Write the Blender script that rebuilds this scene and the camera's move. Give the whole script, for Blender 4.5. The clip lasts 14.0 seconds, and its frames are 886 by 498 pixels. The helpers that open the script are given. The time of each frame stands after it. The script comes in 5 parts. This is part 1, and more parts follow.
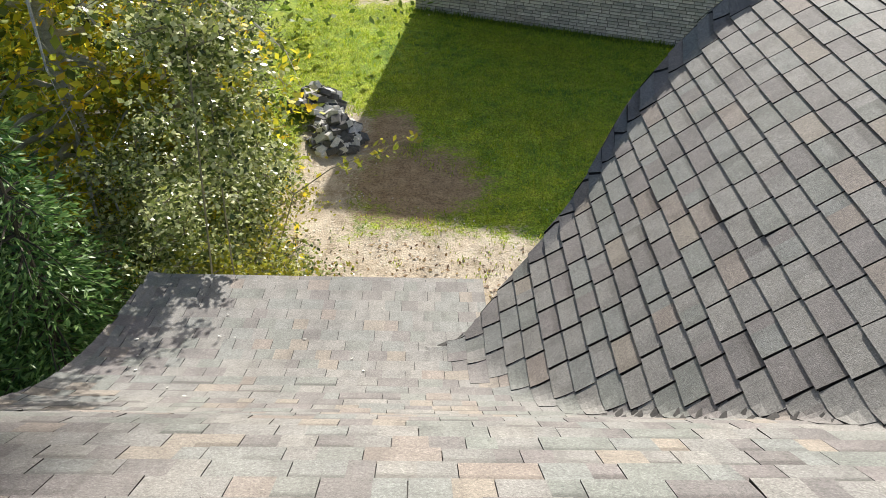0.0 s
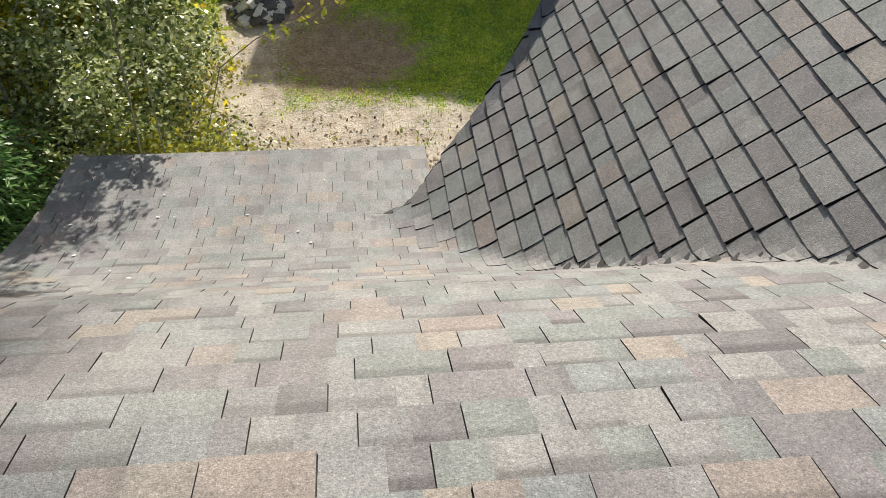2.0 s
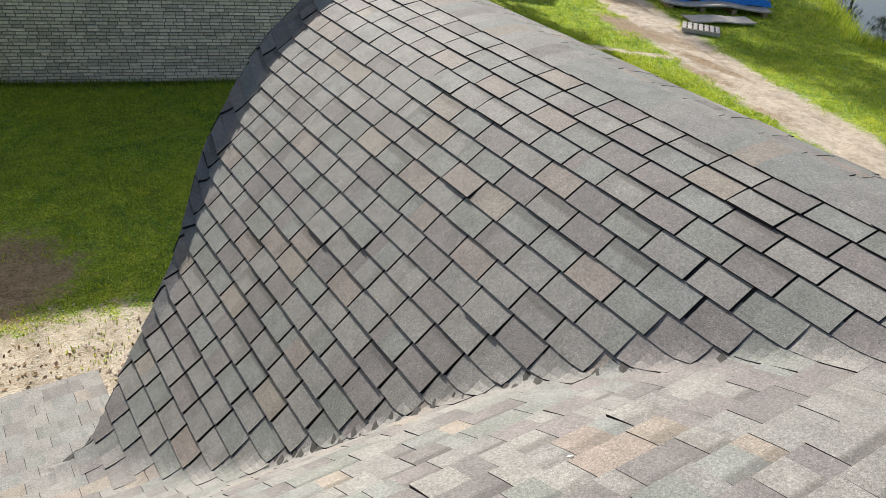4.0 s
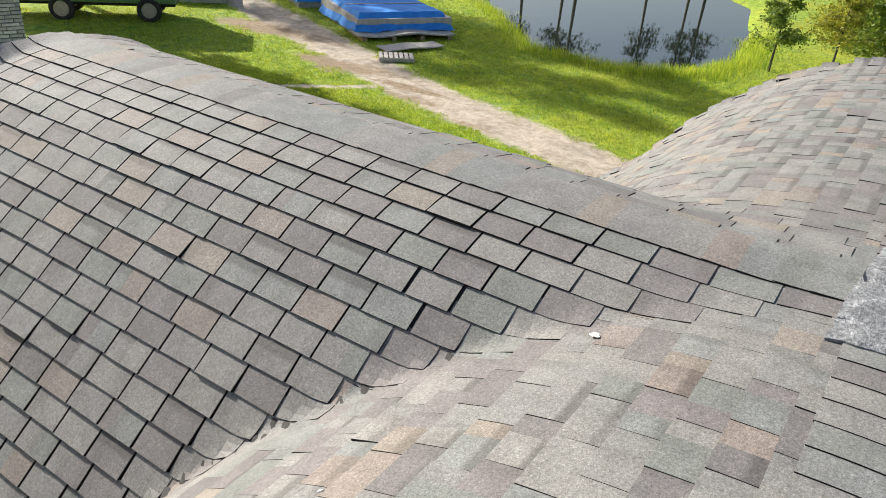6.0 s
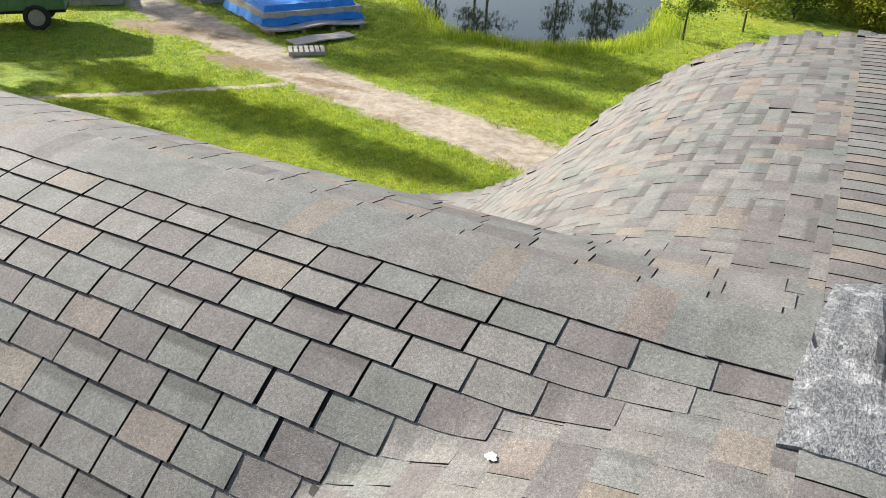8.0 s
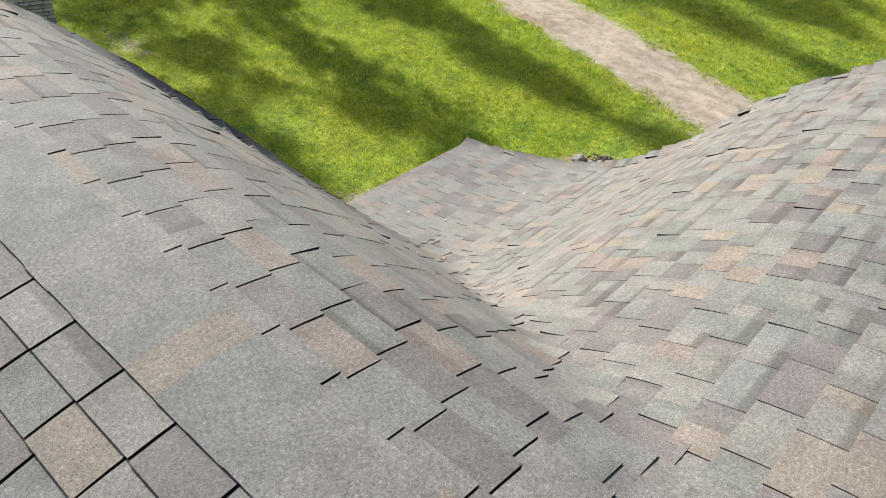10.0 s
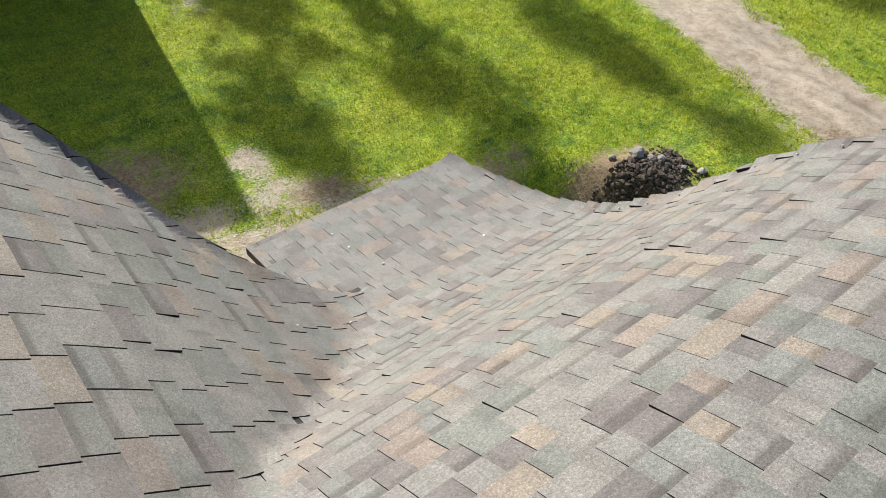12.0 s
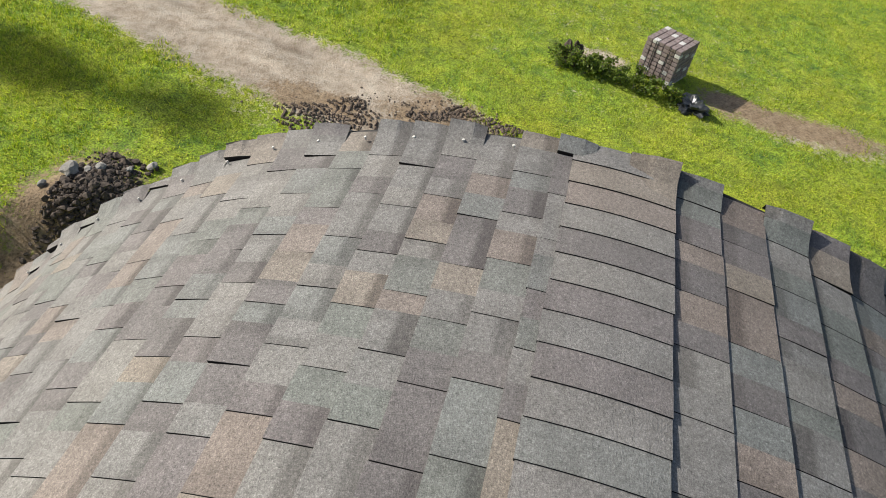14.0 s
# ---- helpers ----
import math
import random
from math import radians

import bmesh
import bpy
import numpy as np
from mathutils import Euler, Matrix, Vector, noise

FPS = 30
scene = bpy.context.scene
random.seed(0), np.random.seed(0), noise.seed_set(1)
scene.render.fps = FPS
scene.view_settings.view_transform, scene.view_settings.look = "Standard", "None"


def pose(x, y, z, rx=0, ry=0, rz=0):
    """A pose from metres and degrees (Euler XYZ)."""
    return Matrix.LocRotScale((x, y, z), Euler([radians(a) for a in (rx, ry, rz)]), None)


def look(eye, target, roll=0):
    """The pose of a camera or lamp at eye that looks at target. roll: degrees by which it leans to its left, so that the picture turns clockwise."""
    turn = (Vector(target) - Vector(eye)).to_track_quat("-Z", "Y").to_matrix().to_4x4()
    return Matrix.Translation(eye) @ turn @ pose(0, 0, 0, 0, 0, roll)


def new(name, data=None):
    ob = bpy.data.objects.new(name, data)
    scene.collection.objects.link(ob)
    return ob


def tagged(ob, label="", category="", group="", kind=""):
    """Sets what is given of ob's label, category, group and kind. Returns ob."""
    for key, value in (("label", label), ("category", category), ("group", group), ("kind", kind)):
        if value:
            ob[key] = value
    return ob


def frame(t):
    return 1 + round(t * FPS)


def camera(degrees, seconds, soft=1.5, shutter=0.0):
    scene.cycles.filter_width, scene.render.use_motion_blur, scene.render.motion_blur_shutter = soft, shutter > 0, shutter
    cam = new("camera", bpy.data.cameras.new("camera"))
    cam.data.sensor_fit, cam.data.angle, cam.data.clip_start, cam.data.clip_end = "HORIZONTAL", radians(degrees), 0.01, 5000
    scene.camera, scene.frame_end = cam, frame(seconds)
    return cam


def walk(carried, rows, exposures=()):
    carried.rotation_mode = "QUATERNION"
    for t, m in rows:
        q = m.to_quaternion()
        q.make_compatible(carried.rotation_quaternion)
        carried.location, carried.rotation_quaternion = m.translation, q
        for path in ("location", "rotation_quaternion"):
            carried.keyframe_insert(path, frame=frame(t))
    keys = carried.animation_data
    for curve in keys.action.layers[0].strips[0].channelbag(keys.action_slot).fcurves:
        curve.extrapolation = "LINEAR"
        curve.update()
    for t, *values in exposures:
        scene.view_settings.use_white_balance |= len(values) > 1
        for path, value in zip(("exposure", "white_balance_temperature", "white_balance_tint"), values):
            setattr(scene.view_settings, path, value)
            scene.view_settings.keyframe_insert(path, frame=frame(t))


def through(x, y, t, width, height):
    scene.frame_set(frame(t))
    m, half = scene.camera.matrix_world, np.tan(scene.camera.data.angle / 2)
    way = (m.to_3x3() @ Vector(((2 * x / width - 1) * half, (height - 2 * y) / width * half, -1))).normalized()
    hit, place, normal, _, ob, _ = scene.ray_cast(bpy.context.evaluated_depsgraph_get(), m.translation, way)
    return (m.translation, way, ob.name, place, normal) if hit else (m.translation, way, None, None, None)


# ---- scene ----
cam = camera(60.8, 14.0, soft=0.65)
PATH = [
    (0, (-0.025, 0.237, 6.359), (0.046, 1.836, 5.16), 2.6),
    (0.5, (-0.04, 0.208, 6.34), (0.023, 1.779, 5.105), 3.1),
    (1, (-0.048, 0.222, 6.32), (0.001, 1.694, 4.966), 2.9),
    (1.5, (-0.066, 0.224, 6.284), (0.026, 1.619, 4.854), 4.0),
    (2, (-0.067, 0.24, 6.297), (0.164, 1.607, 4.855), 4.2),
    (2.5, (-0.048, 0.251, 6.301), (0.387, 1.606, 4.896), 5.4),
    (3, (-0.006, 0.272, 6.331), (0.658, 1.683, 5.079), 6.6),
    (3.5, (0.038, 0.294, 6.351), (0.859, 1.731, 5.228), 5.8),
    (3.7, (0.044, 0.304, 6.369), (0.941, 1.716, 5.274), 5.8),
    (5.8, (0.114, 0.213, 6.384), (1.566, 1.235, 5.463), 4.3),
    (6, (0.127, 0.198, 6.383), (1.623, 1.146, 5.455), 4.4),
    (6.5, (0.154, 0.185, 6.376), (1.746, 0.91, 5.405), 5.1),
    (7, (0.29, 0.217, 6.37), (1.882, 0.905, 5.374), 3.0),
    (7.5, (0.527, 0.277, 6.4), (2.135, 1.016, 5.468), 2.6),
    (8, (0.844, 0.353, 6.406), (2.408, 1.149, 5.447), 2.0),
    (8.5, (1.224, 0.401, 6.427), (2.683, 1.305, 5.399), 0.1),
    (8.7, (1.399, 0.389, 6.423), (2.826, 1.319, 5.374), 1.4),
    (10.8, (2.878, 1.003, 6.588), (3.986, 1.996, 5.25), 5.7),
    (11, (3.049, 1.042, 6.597), (4.124, 2.049, 5.243), 5.4),
    (11.5, (3.482, 0.938, 6.646), (4.489, 2.033, 5.308), 3.8),
    (12, (3.994, 0.655, 6.652), (4.943, 1.755, 5.279), 3.4),
    (12.5, (4.542, 0.541, 6.587), (5.482, 1.59, 5.168), 5.9),
    (13, (5.053, 0.4, 6.563), (6.193, 1.251, 5.157), 10.3),
    (13.5, (5.378, 0.333, 6.565), (6.748, 0.823, 5.193), 12.5),
    (14, (5.569, 0.361, 6.569), (7.038, 0.499, 5.22), 12.2),
]

walk(cam, [(t, look(eye, target, roll)) for t, eye, target, roll in PATH],
     [(0.0, 0.50), (2.5, 0.32), (3.5, 0.38), (6.0, 0.52), (7.0, 0.56), (7.7, 0.58), (8.5, 0.44), (11.5, 0.30), (12.5, 0.19), (13.0, 0.08), (14.0, 0.03)])

# ---- daylight ----
SUN_AZ, SUN_EL = 9.5, 31.5          # degrees from +y towards +x, and above the horizon
world = bpy.data.worlds.new("sky")
scene.world = world
world.use_nodes = True
wn = world.node_tree
sky = wn.nodes.new("ShaderNodeTexSky")
sky.sky_type = "NISHITA"
sky.sun_disc = False
sky.sun_elevation, sky.sun_rotation = radians(SUN_EL), radians(SUN_AZ)
sky.air_density, sky.dust_density, sky.ozone_density = 1.0, 2.6, 0.8
wn.nodes["Background"].inputs["Strength"].default_value = 0.10
wn.links.new(sky.outputs[0], wn.nodes["Background"].inputs["Color"])
sun_data = bpy.data.lights.new("sun", "SUN")
sun_data.energy, sun_data.angle, sun_data.color = 4.9, radians(0.7), (1.0, 0.96, 0.885)
sun = new("sun", sun_data)
sun_dir = Vector((math.sin(radians(SUN_AZ)) * math.cos(radians(SUN_EL)), math.cos(radians(SUN_AZ)) * math.cos(radians(SUN_EL)), math.sin(radians(SUN_EL))))
sun.matrix_world = look(sun_dir * 60, (0, 0, 0))

rng = np.random.default_rng(7)
rnd = random.Random(11)


# ---- materials ----
class Mat:
    """A node material with short calls."""

    def __init__(self, name, rough=0.9, metal=0.0):
        self.m = bpy.data.materials.new(name)
        self.m.use_nodes = True
        self.t = self.m.node_tree
        self.b = self.t.nodes["Principled BSDF"]
        self.b.inputs["Roughness"].default_value = rough
        self.b.inputs["Metallic"].default_value = metal
        self.coord = self.node("ShaderNodeTexCoord").outputs["Object"]
        self.world = self.node("ShaderNodeNewGeometry")

    def node(self, kind, **values):
        n = self.t.nodes.new(kind)
        for key, value in values.items():
            n.inputs[key.replace("_", " ")].default_value = value
        return n

    def link(self, a, b):
        self.t.links.new(a, b)

    def noise(self, scale, detail=4.0, rough=0.6, at=None, stretch=None):
        n = self.node("ShaderNodeTexNoise", Scale=scale, Detail=detail, Roughness=rough)
        v = at if at is not None else self.world.outputs["Position"]
        if stretch:
            mp = self.node("ShaderNodeMapping", Scale=stretch)
            self.link(v, mp.inputs["Vector"])
            v = mp.outputs[0]
        self.link(v, n.inputs["Vector"])
        return n.outputs["Fac"]

    def ramp(self, fac, *stops):
        n = self.node("ShaderNodeValToRGB")
        while len(n.color_ramp.elements) < len(stops):
            n.color_ramp.elements.new(0.5)
        for e, (p, c) in zip(n.color_ramp.elements, stops):
            e.position, e.color = p, (*c, 1) if len(c) == 3 else (c[0], c[0], c[0], 1)
        self.link(fac, n.inputs["Fac"])
        return n.outputs["Color"]

    def mix(self, fac, a, b, how="MIX"):
        n = self.node("ShaderNodeMix")
        n.data_type, n.blend_type = "RGBA", how
        for k, v in ((0, fac), (6, a), (7, b)):
            if isinstance(v, (int, float)):
                n.inputs[k].default_value = v
            elif isinstance(v, tuple):
                n.inputs[k].default_value = (*v, 1)
            else:
                self.link(v, n.inputs[k])
        return n.outputs[2]

    def math(self, how, a, b=0.0):
        n = self.node("ShaderNodeMath")
        n.operation = how
        for k, v in ((0, a), (1, b)):
            if isinstance(v, (int, float)):
                n.inputs[k].default_value = v
            else:
                self.link(v, n.inputs[k])
        return n.outputs[0]

    def attr(self, name):
        n = self.node("ShaderNodeAttribute")
        n.attribute_name = name
        return n.outputs["Fac"]

    def piece(self):
        """A random number for each piece, alone or joined."""
        o = self.node("ShaderNodeObjectInfo").outputs["Random"]
        return self.math("FRACT", self.math("ADD", self.math("MULTIPLY", o, 5.37), self.math("MULTIPLY", self.world.outputs["Random Per Island"], 3.71)))

    def colour(self, c):
        if isinstance(c, tuple):
            self.b.inputs["Base Color"].default_value = (*c, 1)
        else:
            self.link(c, self.b.inputs["Base Color"])
        return self

    def bump(self, h, strength=0.3, dist=0.01):
        n = self.node("ShaderNodeBump", Strength=strength, Distance=dist)
        self.link(h, n.inputs["Height"])
        self.link(n.outputs[0], self.b.inputs["Normal"])
        return self

    def leafy(self, amount=0.35):
        self.b.inputs["Subsurface Weight"].default_value = 0.0
        tr = self.node("ShaderNodeBsdfTranslucent")
        mixer = self.node("ShaderNodeMixShader")
        mixer.inputs[0].default_value = amount
        src = self.b.inputs["Base Color"].links
        if src:
            self.link(src[0].from_socket, tr.inputs["Color"])
        else:
            tr.inputs["Color"].default_value = self.b.inputs["Base Color"].default_value
        out = self.t.nodes["Material Output"]
        self.link(self.b.outputs[0], mixer.inputs[1])
        self.link(tr.outputs[0], mixer.inputs[2])
        self.link(mixer.outputs[0], out.inputs["Surface"])
        return self


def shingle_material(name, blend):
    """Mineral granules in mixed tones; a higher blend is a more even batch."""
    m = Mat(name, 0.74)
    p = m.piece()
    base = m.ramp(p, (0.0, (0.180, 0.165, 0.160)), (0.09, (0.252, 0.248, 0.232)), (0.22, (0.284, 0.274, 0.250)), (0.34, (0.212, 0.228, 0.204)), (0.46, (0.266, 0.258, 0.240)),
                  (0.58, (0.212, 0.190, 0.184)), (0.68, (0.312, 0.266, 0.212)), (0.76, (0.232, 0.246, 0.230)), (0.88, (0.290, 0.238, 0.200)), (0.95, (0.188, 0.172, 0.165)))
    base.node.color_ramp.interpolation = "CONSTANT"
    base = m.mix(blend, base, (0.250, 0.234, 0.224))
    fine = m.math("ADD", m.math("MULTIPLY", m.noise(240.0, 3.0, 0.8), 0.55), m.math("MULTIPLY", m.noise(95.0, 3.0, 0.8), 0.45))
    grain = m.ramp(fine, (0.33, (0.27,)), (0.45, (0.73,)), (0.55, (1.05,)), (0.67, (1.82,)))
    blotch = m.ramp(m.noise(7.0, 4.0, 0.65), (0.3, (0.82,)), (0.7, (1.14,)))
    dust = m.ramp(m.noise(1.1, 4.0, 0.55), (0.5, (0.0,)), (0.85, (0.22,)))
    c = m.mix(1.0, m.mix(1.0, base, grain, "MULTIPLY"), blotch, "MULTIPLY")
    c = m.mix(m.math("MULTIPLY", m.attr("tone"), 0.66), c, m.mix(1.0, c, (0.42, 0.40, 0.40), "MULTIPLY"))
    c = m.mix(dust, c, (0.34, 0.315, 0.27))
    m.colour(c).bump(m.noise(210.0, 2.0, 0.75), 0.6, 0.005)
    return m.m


def plain(name, c1, c2, scale=6.0, rough=0.9, metal=0.0, fine=80.0, bump=0.25, dist=0.006, stretch=None):
    m = Mat(name, rough, metal)
    c = m.mix(m.ramp(m.noise(scale, 5.0, 0.62, stretch=stretch), (0.32, (0.0,)), (0.68, (1.0,))), c1, c2)
    c = m.mix(1.0, c, m.ramp(m.noise(fine, 3.0), (0.3, (0.75,)), (0.7, (1.2,))), "MULTIPLY")
    m.colour(c).bump(m.noise(fine, 3.0), bump, dist)
    return m.m


def leaf_material(name, *colours, rough=0.55, through=0.35, patchy=False):
    m = Mat(name, rough)
    n = len(colours)
    c = m.ramp(m.world.outputs["Random Per Island"], *[(i / (n - 1), c) for i, c in enumerate(colours)])
    if patchy:
        c = m.mix(1.0, c, m.ramp(m.noise(2.6, 5.0, 0.7), (0.32, (0.58, 0.64, 0.55)), (0.5, (1.0, 1.0, 1.0)), (0.68, (1.35, 1.25, 1.0))), "MULTIPLY")
    m.colour(c)
    m.leafy(through)
    return m.m


def ground_material():
    m = Mat("lawn_and_soil", 0.95)
    big, mid, fine = m.noise(0.35, 4.0), m.noise(2.2, 5.0), m.noise(38.0, 3.0)
    grass = m.ramp(mid, (0.30, (0.090, 0.195, 0.020)), (0.5, (0.265, 0.385, 0.028)), (0.70, (0.440, 0.510, 0.042)))
    grass = m.mix(m.ramp(big, (0.42, (0.0,)), (0.66, (0.65,))), grass, (0.39, 0.40, 0.022))
    grass = m.mix(1.0, grass, m.ramp(fine, (0.32, (0.35,)), (0.68, (1.6,))), "MULTIPLY")
    grass = m.mix(1.0, grass, m.ramp(m.noise(9.0, 4.0, 0.7), (0.3, (0.62,)), (0.7, (1.25,))), "MULTIPLY")
    sand = m.ramp(m.noise(3.1, 6.0, 0.7), (0.3, (0.470, 0.370, 0.265)), (0.5, (0.660, 0.555, 0.430)), (0.75, (0.800, 0.720, 0.590)))
    sand = m.mix(1.0, sand, m.ramp(m.noise(55.0, 3.0), (0.3, (0.72,)), (0.7, (1.15,))), "MULTIPLY")
    sand = m.mix(m.math("MULTIPLY", m.attr("rut"), 0.75), sand, m.mix(1.0, sand, (0.46, 0.42, 0.38), "MULTIPLY"))
    soil = m.ramp(m.noise(5.0, 6.0, 0.7), (0.3, (0.235, 0.160, 0.090)), (0.7, (0.440, 0.330, 0.212)))
    soil = m.mix(1.0, soil, m.ramp(m.noise(24.0, 5.0, 0.75), (0.34, (0.48,)), (0.5, (1.0,)), (0.66, (1.35,))), "MULTIPLY")
    dirt = m.ramp(m.noise(4.2, 8.0, 0.8), (0.50, (0.0,)), (0.60, (0.75,)))
    sand = m.mix(m.math("MULTIPLY", dirt, m.ramp(m.noise(31.0, 4.0, 0.7), (0.40, (0.1,)), (0.60, (1.0,)))), sand, (0.245, 0.185, 0.115))
    edge = m.math("ADD", m.attr("sand"), m.math("MULTIPLY", m.math("SUBTRACT", m.math("ADD", m.math("MULTIPLY", m.noise(3.0, 6.0, 0.75), 0.5), m.math("MULTIPLY", m.noise(19.0, 4.0, 0.7), 0.5)), 0.5), 2.4))
    edge2 = m.math("ADD", m.attr("soil"), m.math("MULTIPLY", m.math("SUBTRACT", m.math("ADD", m.math("MULTIPLY", m.noise(2.6, 6.0, 0.75), 0.5), m.math("MULTIPLY", m.noise(16.0, 4.0, 0.7), 0.5)), 0.5), 2.4))
    sand = m.mix(1.0, sand, m.ramp(m.noise(0.9, 5.0, 0.7), (0.3, (0.78,)), (0.7, (1.12,))), "MULTIPLY")
    c = m.mix(m.ramp(edge, (0.36, (0.0,)), (0.64, (1.0,))), grass, sand)
    c = m.mix(m.ramp(edge2, (0.36, (0.0,)), (0.64, (1.0,))), c, soil)
    m.colour(c).bump(m.noise(26.0, 5.0, 0.7), 0.7, 0.05)
    return m.m


def brick_material():
    m = Mat("grey_brick", 0.9)
    c = m.ramp(m.piece(), (0.0, (0.40, 0.39, 0.38)), (0.4, (0.56, 0.545, 0.53)), (0.75, (0.68, 0.665, 0.635)), (1.0, (0.48, 0.45, 0.43)))
    m.colour(m.mix(1.0, c, m.ramp(m.noise(24.0, 4.0), (0.3, (0.7,)), (0.7, (1.2,))), "MULTIPLY")).bump(m.noise(40.0), 0.5, 0.01)
    return m.m


def membrane_material():
    """Grey granulated felt with pale scuffs along its creases."""
    m = Mat("grey_granulated_membrane", 0.7)
    c = m.ramp(m.noise(70.0, 4.0, 0.75), (0.34, (0.095, 0.101, 0.108)), (0.5, (0.205, 0.212, 0.220)), (0.66, (0.35, 0.355, 0.36)))
    c = m.mix(1.0, c, m.ramp(m.noise(6.0, 5.0, 0.7), (0.3, (0.70,)), (0.7, (1.25,))), "MULTIPLY")
    scuff = m.ramp(m.math("ABSOLUTE", m.math("SUBTRACT", m.noise(4.5, 6.0, 0.62), 0.5)), (0.0, (0.85,)), (0.035, (0.0,)))
    c = m.mix(m.math("MULTIPLY", scuff, m.ramp(m.noise(17.0, 4.0), (0.42, (0.0,)), (0.62, (0.8,)))), c, (0.62, 0.63, 0.64))
    m.colour(c).bump(m.math("ADD", m.noise(9.0, 5.0, 0.6), m.noise(120.0, 2.0, 0.7)), 0.55, 0.02)
    return m.m


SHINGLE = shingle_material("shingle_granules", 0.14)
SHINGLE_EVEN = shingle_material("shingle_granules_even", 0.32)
# cut bitumen, blackened further to hold the shade under course edges
CUT = plain("shaded_bitumen_edge", (0.008, 0.007, 0.006), (0.02, 0.018, 0.016), 20.0, 0.9)
DECK = plain("dark_underlay", (0.035, 0.033, 0.031), (0.065, 0.060, 0.056))
MEMBRANE = membrane_material()
BLACK = plain("black_coating", (0.008, 0.008, 0.009), (0.016, 0.016, 0.017), 12.0, 0.75)
RENDER_WALL = plain("pale_render", (0.55, 0.53, 0.48), (0.62, 0.60, 0.55), 3.0)
WOOD = plain("pine_board", (0.28, 0.19, 0.11), (0.38, 0.27, 0.16), 5.0, 0.8, stretch=(1, 8, 8))
GREYWOOD = plain("weathered_board", (0.36, 0.33, 0.30), (0.55, 0.51, 0.46), 4.0, 0.85)
GROUND = ground_material()
BRICK = brick_material()
CHIP = plain("white_chip", (0.62, 0.60, 0.55), (0.78, 0.76, 0.70), 40.0)
BARK = plain("grey_bark", (0.055, 0.045, 0.035), (0.13, 0.11, 0.09), 9.0, 0.95, stretch=(1, 1, 0.25))
SAPLING = plain("sapling_bark", (0.16, 0.15, 0.10), (0.26, 0.24, 0.17), 12.0, 0.9)
BIRCH_BARK = plain("birch_bark", (0.30, 0.29, 0.27), (0.62, 0.60, 0.56), 5.0, 0.8, stretch=(1, 1, 3))
BIRCH_LEAF = leaf_material("birch_leaf", (0.08, 0.12, 0.02), (0.34, 0.40, 0.04), (0.66, 0.63, 0.05), (0.93, 0.82, 0.06), (0.92, 0.60, 0.05), through=0.5)
PALE_LEAF = leaf_material("silvery_leaf", (0.04, 0.065, 0.018), (0.12, 0.17, 0.04), (0.30, 0.35, 0.09), (0.66, 0.69, 0.42), (0.42, 0.45, 0.11), rough=0.28, through=0.36)
GREEN_LEAF = leaf_material("green_leaf", (0.10, 0.17, 0.025), (0.18, 0.27, 0.035), (0.30, 0.35, 0.05), through=0.45)
YELLOWGREEN = leaf_material("yellow_green_leaf", (0.17, 0.21, 0.025), (0.32, 0.33, 0.04), (0.48, 0.42, 0.04), through=0.45)
NEEDLE = leaf_material("spruce_needle", (0.04, 0.11, 0.03), (0.16, 0.30, 0.08), (0.36, 0.52, 0.19), rough=0.45, through=0.3)
PINE = leaf_material("pine_needle", (0.018, 0.032, 0.012), (0.035, 0.055, 0.02), through=0.15)
BLADE = leaf_material("grass_blade", (0.18, 0.32, 0.020), (0.36, 0.49, 0.030), (0.53, 0.60, 0.045), (0.66, 0.63, 0.13), through=0.45, patchy=True)
DRY_LEAF = leaf_material("dry_leaf", (0.10, 0.055, 0.03), (0.22, 0.12, 0.06), (0.34, 0.22, 0.10), (0.42, 0.33, 0.12), through=0.2)
BLUE = plain("blue_tarpaulin", (0.02, 0.20, 0.66), (0.04, 0.31, 0.82), 3.0, 0.8, bump=0.2)
GREEN_PAINT = plain("faded_green_paint", (0.07, 0.16, 0.06), (0.11, 0.22, 0.085), 2.5, 0.6)
RUBBER = plain("tyre_rubber", (0.018, 0.018, 0.018), (0.035, 0.034, 0.032), 9.0, 0.85)
METAL = plain("dull_steel", (0.28, 0.28, 0.27), (0.42, 0.41, 0.39), 9.0, 0.5, 0.7)
STONE = plain("field_stone", (0.22, 0.21, 0.19), (0.42, 0.40, 0.36), 7.0)
CLOD = plain("dark_earth", (0.042, 0.031, 0.024), (0.135, 0.104, 0.080), 17.0)
MUD = plain("churned_mud", (0.085, 0.062, 0.045), (0.20, 0.150, 0.11), 9.0)
PAVER = plain("grey_paver", (0.07, 0.07, 0.075), (0.15, 0.147, 0.145), 14.0)
MORTAR = plain("dark_mortar", (0.09, 0.085, 0.08), (0.15, 0.145, 0.135), 9.0)
PALEPAVER = plain("pale_paver", (0.60, 0.58, 0.54), (0.80, 0.78, 0.74), 14.0)
PINKPAVER = plain("pinkish_paver", (0.24, 0.19, 0.18), (0.36, 0.29, 0.27), 14.0)
BLACKFILM = plain("dark_film", (0.02, 0.022, 0.025), (0.05, 0.055, 0.06), 10.0, 0.3)
SIDING = plain("pink_beige_siding", (0.46, 0.36, 0.31), (0.56, 0.45, 0.39), 3.0)
BROWN = plain("brown_trim", (0.06, 0.035, 0.025), (0.10, 0.06, 0.045), 6.0)
WHITE = plain("white_plinth", (0.62, 0.61, 0.58), (0.74, 0.72, 0.69), 5.0)


